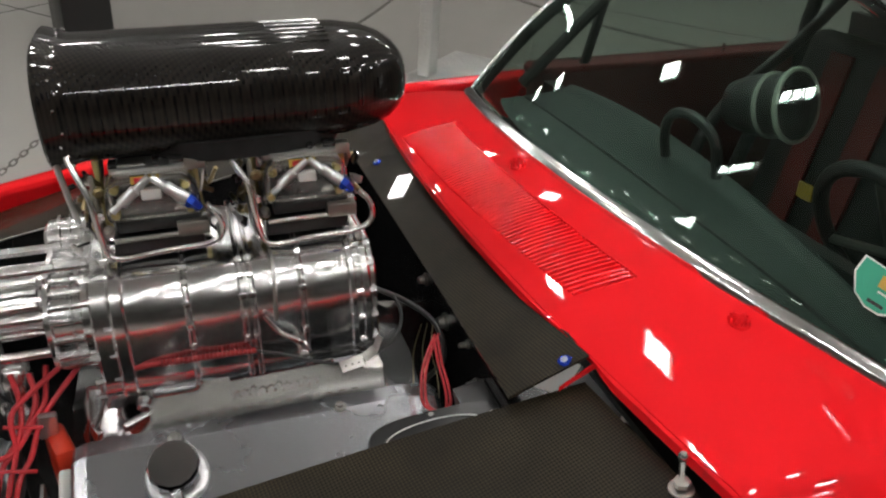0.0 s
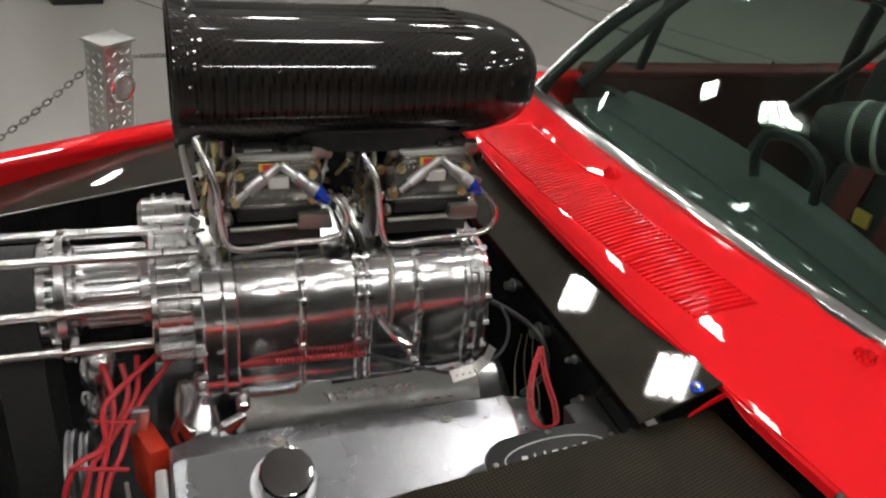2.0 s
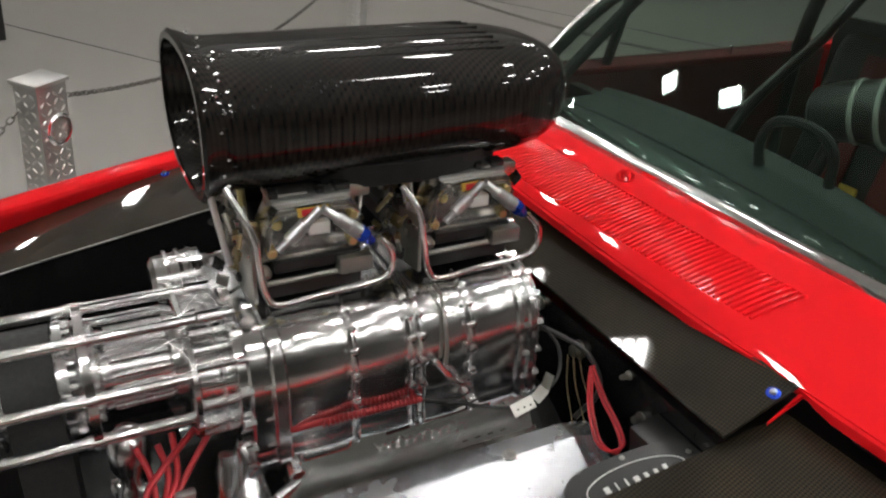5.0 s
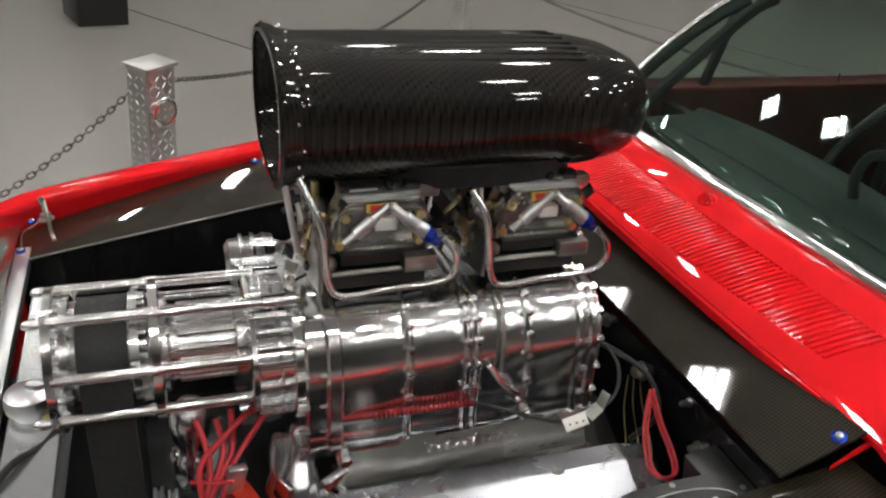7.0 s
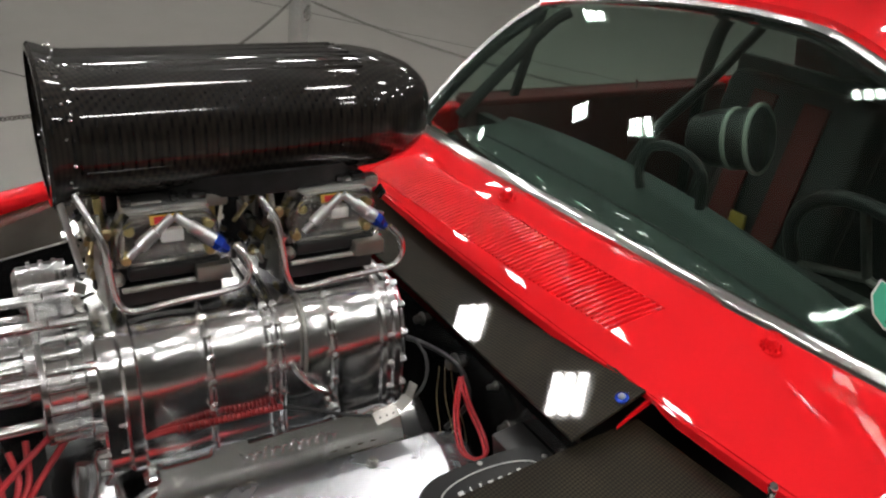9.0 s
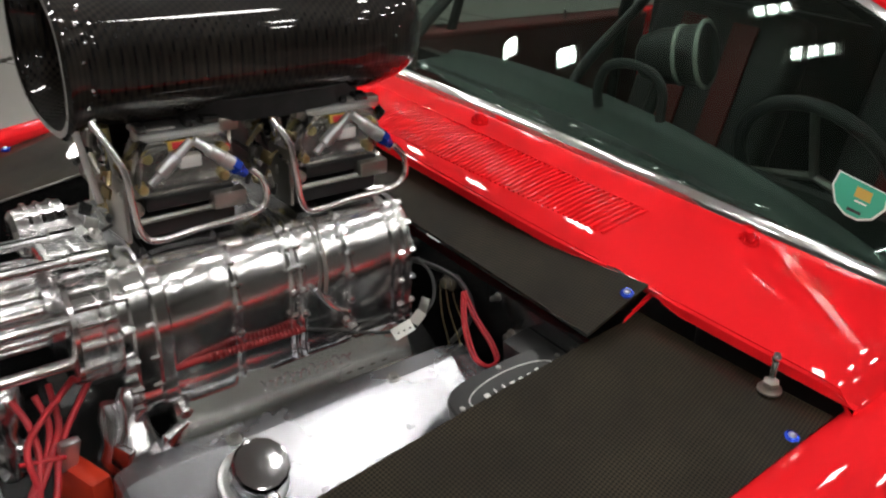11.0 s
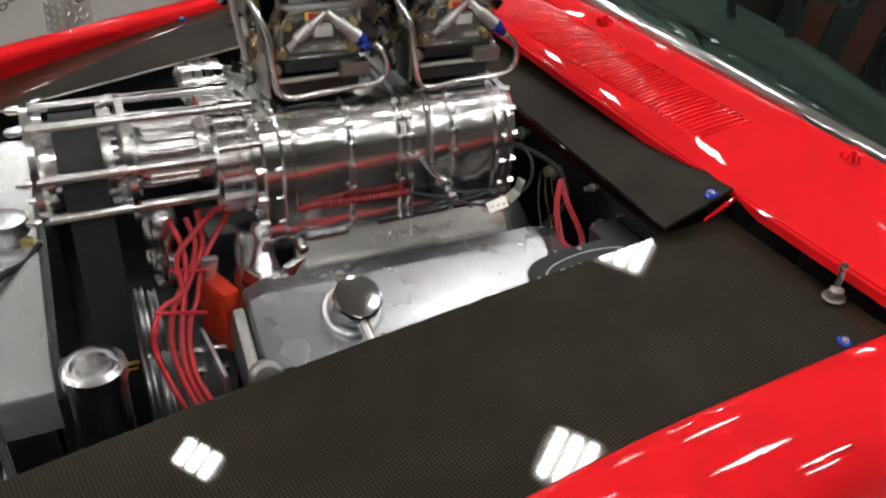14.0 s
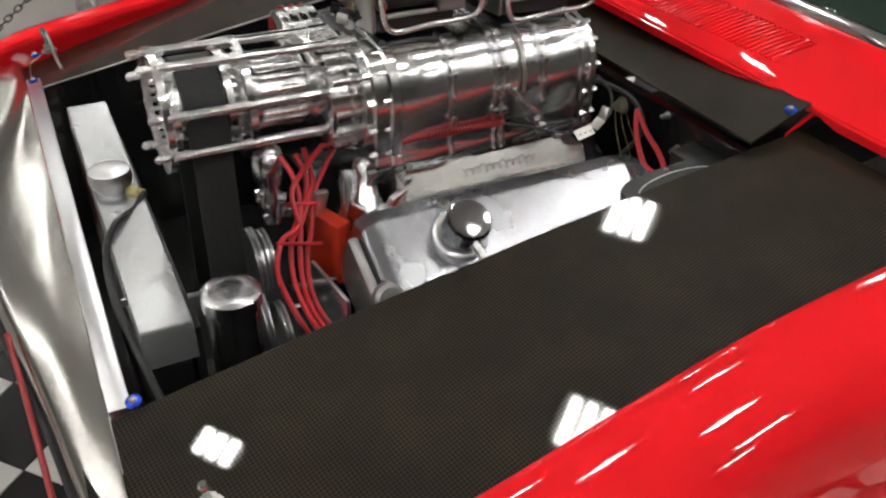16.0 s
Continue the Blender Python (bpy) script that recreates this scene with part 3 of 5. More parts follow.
def hood_pin(p, h=0.045):
    b = bmesh.new()
    p = Vector(p)
    lathe(b, p, p + Vector((-0.1, 0, 1)), [(0, 0.0045), (h - 0.012, 0.0045), (h - 0.010, 0.0062), (h - 0.003, 0.0062), (h, 0.004)], 14)
    pin = part("hood_pin", b, CHROME, car, "chrome bonnet pin with a nut")
    b = bmesh.new()
    lathe(b, p + Vector((0, 0, 0.006)), p + Vector((-0.1, 0, 1)), [(0, 0.011), (0.007, 0.011), (0.0075, 0.009)], 6)
    part("nut", b, STEEL, pin, angle=20)
    b = bmesh.new()
    lathe(b, p - Vector((0, 0, 0.001)), p + Vector((-0.1, 0, 1)), [(0, 0.016), (0.0025, 0.016), (0.003, 0.013)], 20)
    part("washer", b, STEEL, pin)
    return pin


hood_pin((0.366, -0.607, 0.939), 0.058)
hood_pin((-0.69, -0.585, 0.803), 0.04)
far_pin = hood_pin((-0.705, 0.700, 0.862), 0.05)
b = bmesh.new()
tube(b, [(-0.705, 0.70, 0.905), (-0.70, 0.685, 0.88), (-0.695, 0.67, 0.845), (-0.69, 0.655, 0.835)], 0.004, 8, 6)
part("lanyard", b, STEEL, far_pin)
b = bmesh.new()
tube(b, [(-0.705, 0.70, 0.87), (-0.73, 0.685, 0.855), (-0.75, 0.67, 0.845), (-0.755, 0.66, 0.80)], 0.0012, 6, 6)
part("clip_wire", b, STEEL, far_pin)


def wiper_spindle(y, v):
    c = cowl(y, v)
    b = bmesh.new()
    lathe(b, c - Vector((0, 0, 0.003)), c + Vector((-0.12, 0, 1)), [(0, 0.017), (0.005, 0.016), (0.008, 0.010), (0.018, 0.0085), (0.022, 0.006)], 20)
    w = part("wiper_spindle", b, RED, car, "red painted wiper spindle with a splined collar")
    for i in range(10):
        t = 2 * math.pi * i / 10
        b = bmesh.new()
        box(b, c + Vector((0.014 * math.cos(t), 0.014 * math.sin(t), 0.006)), (0.004, 0.0035, 0.008), 0.001, (0, 0, math.degrees(t)))
        part("spline", b, RED, w)


wiper_spindle(0.092, 0.79)
wiper_spindle(-0.420, 0.80)


# ---------------------------------------------------------------- windscreen and cabin
def glass(u, v):
    y = lerp(-0.72, 0.66, u)
    q = glass_base(y) + Vector((0.012, 0, 0.004))
    v *= 1.07
    w = (y / 0.66) ** 2
    sweep = 0.22 * w if y > 0 else 0.45 * (math.hypot(y, 0.1) - 0.1) / 0.66
    return (q.x + (0.50 - sweep) * v, YB + (y - YB) * (1 - 0.10 * v), q.z + (0.30 - 0.02 * w) * v + 0.11 * v * (1 - v))


def windscreen():
    g = part("windscreen", sheet(glass, span(0, 1, 40), span(0, 1, 16), 0.004), GLASS, car, "green-tinted windscreen reflecting ceiling lights", 90)
    # glass casts no shadow; the darkened cabin colours make up for it
    g.visible_shadow = False
    bm = bmesh.new()
    rings = []
    for u in span(0, 1, 50):
        p = Vector(glass(u, 0)) + Vector((-0.006, 0, 0.000))
        rings.append([p + Vector(d) for d in ((-0.014, 0, -0.006), (-0.013, 0, 0.004), (-0.006, 0, 0.010), (0.004, 0, 0.013), (0.009, 0, 0.012), (0.004, 0, -0.006))])
    loft(bm, rings)
    bmesh.ops.recalc_face_normals(bm, faces=bm.faces)
    part("windscreen_trim", bm, CHROME, car, "bright chrome windscreen surround")
    for u, s in ((0, -1), (1, 1)):
        for name, r, off, mat in (("pillar", 0.015, 0.002, DARK_TRIM), ("pillar_trim", 0.008, 0.006, CHROME)):
            bm = bmesh.new()
            tube(bm, [Vector(glass(u, v)) + Vector((0.004, s * off, -0.022 if r > 0.01 else 0.0)) for v in span(0, 1, 10)], r, 10, 2)
            part(name, bm, mat, car)
    bm = bmesh.new()
    tube(bm, [Vector(glass(u, 1)) + Vector((0, 0, 0.004)) for u in span(0, 1, 16)], 0.011, 8, 2)
    part("header_trim", bm, CHROME, car)

    def roof(u, v):
        p = Vector(glass(u, 1))
        return (p.x + 0.012 + 0.9 * v, YB + (p.y - YB) * (1 - 0.05 * v), p.z + 0.008 + 0.06 * v * (1 - v) * 2 + 0.02 * math.sin(math.pi * u))
    part("roof", sheet(roof, span(0, 1, 20), span(0, 1, 8), 0.02), RED, car, "red steel roof")
    # shield-shaped sticker inside the glass
    def on_glass(a, b, lift=0.003):
        u, v = 0.153 + a * 0.56, 0.205 + b * 1.30
        p = Vector(glass(u, v))
        return p + Vector((-0.66, 0, 0.75)) * lift
    for name, pts, mat, k in (("sticker", [(0.05, 0.055), (-0.05, 0.055), (-0.052, 0.01), (-0.035, -0.032), (-0.012, -0.05), (0.012, -0.05), (0.035, -0.032), (0.052, 0.01)], WHITE, 0.0015),
                              ("sticker_field", [(0.046, 0.051), (-0.046, 0.051), (-0.048, 0.010), (-0.033, -0.029), (-0.011, -0.046), (0.011, -0.046), (0.033, -0.029), (0.048, 0.010)], GREEN, 0.0027),
                              ("sticker_label", [(0.008, 0.035), (-0.022, 0.035), (-0.022, 0.006), (0.008, 0.006)], YELLOW, 0.0036),
                              ("sticker_bar", [(0.012, -0.028), (-0.014, -0.028), (-0.014, -0.036), (0.012, -0.036)], BLACK, 0.0036),
                              ("sticker_bar", [(0.004, -0.002), (-0.018, -0.002), (-0.018, -0.006), (0.004, -0.006)], WHITE, 0.0036)):
        bm = bmesh.new()
        top = [bm.verts.new(on_glass(a, b, k + 0.0008)) for a, b in pts]
        low = [bm.verts.new(on_glass(a, b, k)) for a, b in pts]
        bm.faces.new(top)
        bm.faces.new(low[::-1])
        for i in range(len(pts)):
            bm.faces.new((top[i], low[i], low[(i + 1) % len(pts)], top[(i + 1) % len(pts)]))
        bmesh.ops.recalc_face_normals(bm, faces=bm.faces)
        part(name, bm, mat, g)


windscreen()


def tail():
    """Plain closing panels behind the cabin."""
    def deck(u, v):
        y = lerp(bend(NEAR_Y, 2.0) + 0.003, bend(FAR_Y, 2.0) - 0.003, u)
        return (lerp(2.16, 2.62, v), y, lerp(bend(NEAR_Z, 2.0), bend(FAR_Z, 2.0), u) + 0.012 - 0.03 * v * v)
    part("rear_deck", sheet(deck, span(0, 1, 10), span(0, 1, 8), 0.01), RED, car, "red rear deck")

    def backlight(u, v):
        p, q = Vector(glass(u, 1)) + Vector((0.925, 0, 0.0)), Vector(deck(u, 0))
        return Vector((p.x, YB + (p.y - YB) * 0.95, p.z)).lerp(q, v)
    part("rear_window", sheet(backlight, span(0, 1, 10), span(0, 1, 8), 0.004), GLOSS_BLACK, car, "dark rear window")
    part("tail_panel", boxes(((2.60, YB, 0.74), (0.03, 1.62, 0.50), (4, 0, 0)), bevel=0.006), RED, car)


tail()


def cabin():
    def dash(u, v):
        y = lerp(-0.66, 0.64, u)
        q = glass_base(y)
        x = lerp(q.x + 0.03, 0.80 + 0.03 * y, v)
        return (x, y, q.z - 0.022 + 0.012 * v + 0.014 * math.exp(-((v - 0.93) / 0.06) ** 2) - 0.06 * max(0.0, v - 0.96) / 0.04)
    part("dashboard", sheet(dash, span(0, 1, 30), span(0, 1, 24), 0.01), DASH, car, "dark green vinyl dashboard top")
    part("dash_face", boxes(((0.80, YB, 0.93), (0.03, 1.44, 0.24))), DARK_TRIM, car)
    bm = bmesh.new()
    tube(bm, [dash(u, 0.45) for u in span(0.02, 0.98, 12)], 0.004, 6, 2)
    part("dash_seam", bm, RUBBER, car)
    # far and near doors
    for y, s in ((0.80, 1), (-0.66, -1)):
        d = part("door", boxes(((1.25, y, 0.78), (1.0, 0.05, 0.58)), bevel=0.01), DOOR_RED, car, "door with a red inner panel darkened for cabin shade and red sill")
        part("door_sill", boxes(((1.25, y + 0.01 * s, 1.075 if s > 0 else 1.0), (1.0, 0.07, 0.02)), bevel=0.006), SEAT_RED, d)
        part("sill_trim", boxes(((1.25, y + 0.03 * s, 1.09 if s > 0 else 1.014), (1.0, 0.008, 0.008))), CHROME, d)
        bm = bmesh.new()
        rod(bm, (1.36, y - 0.01, 1.08 if s > 0 else 1.0), (1.36, y - 0.01, 1.115 if s > 0 else 1.03), 0.005, 10, 0.002)
        part("lock_knob", bm, CHROME, d)
        bm = bmesh.new()
        box(bm, (0.955, y, 1.22 if s > 0 else 1.14), (0.022, 0.02, 0.30), 0.003, (0, 16, 0))
        part("window_divider", bm, BLACK, d)
    part("cabin_floor", boxes(((1.3, YB, 0.40), (1.1, 1.4, 0.02))), DARK_TRIM, car)
    part("rear_bulkhead", boxes(((1.84, YB, 0.80), (0.03, 1.45, 0.75))), DARK_TRIM, car)
    # seats
    for y in (0.20, -0.42):
        bm = bmesh.new()
        box(bm, (1.30, y, 0.93), (0.10, 0.44, 0.62), 0.035, (0, 14, 0), 3)
        seat = part("seat", bm, DARK_TRIM, car, "black bucket seat with red stripes")
        bm = bmesh.new()
        box(bm, (1.06, y, 0.66), (0.46, 0.44, 0.12), 0.03, (0, -6, 0), 3)
        part("cushion", bm, DARK_TRIM, seat)
        for dy in (-0.075, 0.075):
            bm = bmesh.new()
            box(bm, (1.247, y + dy, 0.95), (0.012, 0.07, 0.52), 0.003, (0, 14, 0))
            part("stripe", bm, SEAT_RED, seat)
        bm = bmesh.new()
        box(bm, (1.215, y, 0.90), (0.010, 0.05, 0.04), 0.004)
        part("belt_buckle", bm, YELLOW, seat)
    # roll cage
    bm = bmesh.new()
    tube(bm, [(1.62, -0.60, 0.42), (1.62, -0.58, 1.1), (1.60, -0.45, 1.32), (1.60, 0.10, 1.37), (1.60, 0.60, 1.36), (1.62, 0.76, 1.15), (1.62, 0.78, 0.42)], 0.022, 10, 8)
    cage = part("roll_cage", bm, BLACK, car, "black tubular roll cage")
    # the second one is added as a stand-in for a black seat's edge
    for pts in ([(0.95, -0.58, 0.45), (1.05, -0.58, 0.90), (1.35, -0.55, 1.15), (1.60, -0.50, 1.32)], [(1.10, 0.56, 0.60), (1.17, 0.55, 0.955), (1.43, 0.55, 1.177), (1.60, 0.55, 1.33)]):
        bm = bmesh.new()
        tube(bm, pts, 0.016, 10, 8)
        part("cage_brace", bm, BLACK, cage)
    bm = bmesh.new()
    tube(bm, [(0.70, 0.73, 1.06), (0.75, 0.73, 1.107), (0.94, 0.72, 1.286), (1.00, 0.70, 1.33)], 0.016, 8, 4)
    part("inner_pillar", bm, DARK_TRIM, car)
    # steering wheel
    bm = bmesh.new()
    c, n = Vector((0.93, -0.32, 1.03)), Vector((-0.9, 0, -0.42)).normalized()
    u = Vector((0, 1, 0))
    w = n.cross(u)
    tube(bm, [c + (u * math.cos(t) + w * math.sin(t)) * 0.165 for t in span(0, 2 * math.pi, 33)], 0.014, 10, 1)
    wheel = part("steering_wheel", bm, BLACK, car, "black steering wheel")
    for t in (0.3, 2.84, 4.71):
        bm = bmesh.new()
        rod(bm, c, c + (u * math.cos(t) + w * math.sin(t)) * 0.16, 0.009, 8)
        part("spoke", bm, STEEL, wheel)
    # big round instrument with two bright rims
    a, d = Vector((0.900, 0.112, 1.165)), Vector((0.28, -0.93, 0.22)).normalized()
    bm = bmesh.new()
    lathe(bm, a, a + d, [(0, 0.030), (0.01, 0.046), (0.05, 0.058), (0.10, 0.061), (0.147, 0.064), (0.156, 0.051)], 32)
    pod = part("tachometer", bm, BLACK, car, "round black instrument pod with two bright rims")
    for s, r in ((0.097, 0.064), (0.147, 0.072)):
        bm = bmesh.new()
        lathe(bm, a + d * (s - 0.007), a + d, [(0, r - 0.004), (0.001, r), (0.008, r), (0.010, r - 0.003), (0.009, r - 0.007), (0.003, r - 0.008), (0, r - 0.004)], 36, False)
        part("rim", bm, DIAL_RIM, pod)
    bm = bmesh.new()
    rod(bm, a + d * 0.06 + Vector((0, 0, -0.04)), a + d * 0.05 + Vector((-0.02, 0, -0.13)), 0.014, 12)
    part("stalk", bm, BLACK, pod)
    bm = bmesh.new()
    tube(bm, [(0.73, 0.065, 1.09), (0.725, 0.07, 1.13), (0.72, 0.05, 1.175), (0.72, 0.0, 1.195), (0.72, -0.06, 1.19), (0.73, -0.085, 1.16), (0.74, -0.085, 1.10)], 0.010, 8, 6)
    part("hoop", bm, BLACK, car)


cabin()

# ---------------------------------------------------------------- wheels, under the body
for x, y in ((-0.30, -0.70), (-0.30, 0.88), (2.20, -0.70), (2.20, 0.88)):
    bm = bmesh.new()
    z = 0.30 + (0.0698 * y - 0.048 * x) * 1.0 + 0.02
    lathe(bm, (x, y - 0.11, z), (x, y + 0.11, z), [(0, 0.20), (0.01, 0.29), (0.04, 0.315), (0.18, 0.315), (0.21, 0.29), (0.22, 0.20)], 40)
    w = part("wheel", bm, RUBBER, car)
    bm = bmesh.new()
    lathe(bm, (x, y - 0.10, z), (x, y + 0.1, z), [(0, 0.05), (0.02, 0.19), (0.18, 0.19), (0.2, 0.05)], 24)
    part("rim", bm, CHROME, w)


# ---------------------------------------------------------------- the engine
def rounded(x, w, h, zc, yc, n=40, p=2.6):
    out = []
    for i in range(n):
        t = 2 * math.pi * i / n
        c, s = math.cos(t), math.sin(t)
        out.append((x, yc + w * math.copysign(abs(c) ** (2 / p), c), zc + h * math.copysign(abs(s) ** (2 / p), s)))
    return out


def air_scoop():
    zc, yc = 1.315, 0.012
    rows = [(-0.336, 0.130, 0.090), (-0.332, 0.134, 0.094), (-0.324, 0.132, 0.092), (-0.312, 0.127, 0.087), (-0.296, 0.124, 0.084), (-0.1, 0.123, 0.083), (0.03, 0.121, 0.082), (0.08, 0.117, 0.080),
            (0.12, 0.107, 0.074), (0.147, 0.092, 0.065), (0.165, 0.075, 0.053), (0.177, 0.054, 0.039), (0.184, 0.032, 0.024), (0.187, 0.011, 0.008)]
    bm = bmesh.new()
    outer = [rounded(x, w, h, zc, yc, 56) for x, w, h in rows]
    inner = [rounded(x, w - 0.008, h - 0.008, zc, yc, 56) for x, w, h in rows[:9]]
    loft(bm, inner[::-1] + outer, caps=True)
    bmesh.ops.recalc_face_normals(bm, faces=bm.faces)
    s = part("air_scoop", bm, CARBON_SCOOP, car, "glossy black carbon air scoop with open front")
    for k in range(9):
        t = radians(58 + 8 * k)
        c, q = math.cos(t), math.sin(t)
        y, z = yc + 0.123 * math.copysign(abs(c) ** (2 / 2.6), c), zc + 0.0825 * abs(q) ** (2 / 2.6)
        bm = bmesh.new()
        rod(bm, (-0.290, y, z), (0.06, y, z - 0.001), 0.0014, 6)
        part("ridge", bm, CARBON_SCOOP, s)
    bm = bmesh.new()
    loft(bm, [rounded(x, w, h, 0, 0, 24) for x, w, h in ((0, 0.112, 0.15), (0.03, 0.118, 0.16))])
    bmesh.ops.rotate(bm, verts=bm.verts, cent=(0, 0, 0), matrix=Matrix.Rotation(radians(-90), 3, "Y"))
    bmesh.ops.translate(bm, verts=bm.verts, vec=(-0.075, 0.01, 1.235))
    bmesh.ops.recalc_face_normals(bm, faces=bm.faces)
    part("scoop_base", bm, PLENUM, s)
    for k in range(30):
        t = 2 * math.pi * (k + 0.5) / 30
        c, q = math.cos(t), math.sin(t)
        y, z = math.copysign(abs(c) ** (2 / 2.6), c), math.copysign(abs(q) ** (2 / 2.6), q)
        p = Vector((-0.314 + 0.006 * (k % 2), yc + 0.1285 * y, zc + 0.0890 * z))
        bm = bmesh.new()
        d = Vector((0.5, y, z)).normalized()
        lathe(bm, p - d * 0.002, p + d, [(0, 0.0022), (0.0026, 0.0019), (0.0034, 0.0011), (0.0035, 0.0004)], 8)
        part("rivet", bm, CHROME, s)
    for x in (-0.24, -0.16, -0.03, 0.05):
        bm = bmesh.new()
        box(bm, (x, -0.085, 1.232), (0.05, 0.02, 0.018), 0.004)
        part("clamp", bm, STEEL, s)


def section(k=1.0, grow=0.0):
    """Outline of the rotor case, rounded through its corner points."""
    zc = 1.005
    base = [(-0.060, 1.096), (0.060, 1.096), (0.104, 1.090), (0.130, 1.068), (0.145, 1.030), (0.147, 0.985), (0.147, 0.945), (0.144, 0.916), (0.05, 0.912), (-0.05, 0.912), (-0.144, 0.916), (-0.147, 0.945),
            (-0.147, 0.985), (-0.145, 1.030), (-0.130, 1.068), (-0.104, 1.090)]
    ring = [Vector((0, y, z)) for y, z in base]
    out = spline(ring[-2:] + ring + ring[:2], 4)[8:-5]
    mid = Vector((0, 0, zc))
    out = [p + (p - mid).normalized() * grow for p in out]
    return [(YE + p.y * k, zc + (p.z - zc) * k) for p in out[:64]]


def rib_ring(x0, x1, grow, name, parent, mat=None):
    bm = bmesh.new()
    c = min(0.003, (x1 - x0) / 3)
    loft(bm, [[(x, y, z) for y, z in section(1.0, g)] for x, g in ((x0, grow - c), (x0 + c, grow), (x1 - c, grow), (x1, grow - c))])
    bmesh.ops.recalc_face_normals(bm, faces=bm.faces)
    return part(name, bm, mat or POLISHED, parent, "", 35)


RC = (-0.054, 1.024)            # axis of the drive; six rods stand round it
ROD_AT = [(-0.014, 1.092), (-0.102, 1.100), (-0.136, 1.042), (-0.136, 0.984), (-0.010, 0.947), (0.032, 1.042)]


def blower():
    bm = bmesh.new()
    stations = [-0.275, -0.187, -0.102, -0.022, 0.062]
    rows = []
    for a, b in zip(stations, stations[1:]):
        rows += [(lerp(a, b, k / 8), 0.0032 * math.sin(math.pi * k / 8) ** 0.7 - 0.001) for k in range(8)]
    loft(bm, [[(x, y, z) for y, z in section(1.0, g)] for x, g in rows + [(0.070, -0.001)]])
    bmesh.ops.recalc_face_normals(bm, faces=bm.faces)
    s = part("supercharger", bm, POLISHED, car, "polished aluminium roots supercharger on the engine", 50)
    for x in (-0.187, -0.109, -0.095, -0.022):
        rib_ring(x - 0.0045, x + 0.0045, 0.006, "rib", s)
        ring = section(1.0, 0.006)
        for k in (6, 9, 12, 15, 19, 48, 51, 54, 57, 60):
            y, z = ring[k % len(ring)]
            q = Vector((x, y, z))
            d = Vector((0, y - YE, z - 1.005)).normalized()
            bm = bmesh.new()
            lathe(bm, q - d * 0.002, q + d, [(0, 0.0055), (0.005, 0.0055), (0.006, 0.003), (0.006, 0.001)], 8)
            part("bolt_head", bm, CHROME, s, "", 20)
    rib_ring(-0.292, -0.272, 0.005, "front_plate", s)
    rib_ring(-0.318, -0.291, 0.001, "gear_cover", s)
    rib_ring(0.048, 0.060, 0.005, "rear_plate", s)
    rib_ring(0.068, 0.082, 0.003, "rear_plate", s)
    rib_ring(0.082, 0.093, -0.008, "rear_cover", s)
    # gear cover nose
    bm = bmesh.new()
    loft(bm, [rounded(x, w, h, 1.012, YE + 0.005, 40, 2.7) for x, w, h in ((-0.374, 0.120, 0.066), (-0.372, 0.131, 0.075), (-0.318, 0.131, 0.075))])
    bmesh.ops.recalc_face_normals(bm, faces=bm.faces)
    part("gear_case", bm, POLISHED, s, "", 35)
    for x0, x1, w, h in ((-0.380, -0.370, 0.139, 0.082), (-0.346, -0.341, 0.140, 0.083), (-0.330, -0.316, 0.146, 0.089)):
        bm = bmesh.new()
        loft(bm, [rounded(x, w - d, h - d, 1.012, YE + 0.005, 48, 2.7) for x, d in ((x0, 0.003), (x0 + 0.002, 0), (x1 - 0.002, 0), (x1, 0.003))])
        bmesh.ops.recalc_face_normals(bm, faces=bm.faces)
        part("case_flange", bm, CHROME, s, "", 35)
    for k in range(24):
        t = 2 * math.pi * k / 24
        _, y, z = rounded(0, 0.134, 0.078, 1.012, YE + 0.005, 24, 2.7)[k]
        bm = bmesh.new()
        box(bm, (-0.345, y, z), (0.052, 0.007, 0.010), 0.0015, (math.degrees(math.atan2(z - 1.012, y - YE)) + 90, 0, 0))
        part("case_rib", bm, CHROME, s)
    for k in range(16):
        t = 2 * math.pi * k / 16
        bm = bmesh.new()
        y, z = RC[0] + 0.047 * math.cos(t), RC[1] + 0.047 * math.sin(t)
        rod(bm, (-0.462, y, z), (-0.394, y, z), 0.0052, 10, 0.001)
        part("flute", bm, CHROME, s)
    # lobe with a clamp above the far side
    bm = bmesh.new()
    loft(bm, [rounded(x, w, h, 1.075, YE + 0.085, 28, 2.6) for x, w, h in ((-0.392, 0.026, 0.020), (-0.386, 0.034, 0.028), (-0.335, 0.038, 0.032), (-0.325, 0.038, 0.032))])
    bmesh.ops.recalc_face_normals(bm, faces=bm.faces)
    part("case_lobe", bm, POLISHED, s, "", 35)
    for x in (-0.372, -0.356, -0.340):
        bm = bmesh.new()
        loft(bm, [rounded(x + d, 0.040, 0.034, 1.075, YE + 0.085, 28, 2.6) for d in (0, 0.005)])
        bmesh.ops.recalc_face_normals(bm, faces=bm.faces)
        part("lobe_rib", bm, CHROME, s, "", 35)
    # studs round the plates
    for x, a in ((-0.322, 1), (-0.296, 1), (0.066, 1), (0.082, 1)):
        for y, z in section(1.0, -0.002)[::4]:
            bm = bmesh.new()
            lathe(bm, (x - 0.006, y, z), (x + 0.02, y, z), [(0, 0.0045), (0.010, 0.005), (0.014, 0.005)], 6)
            part("bolt_head", bm, CHROME, s, "", 20)
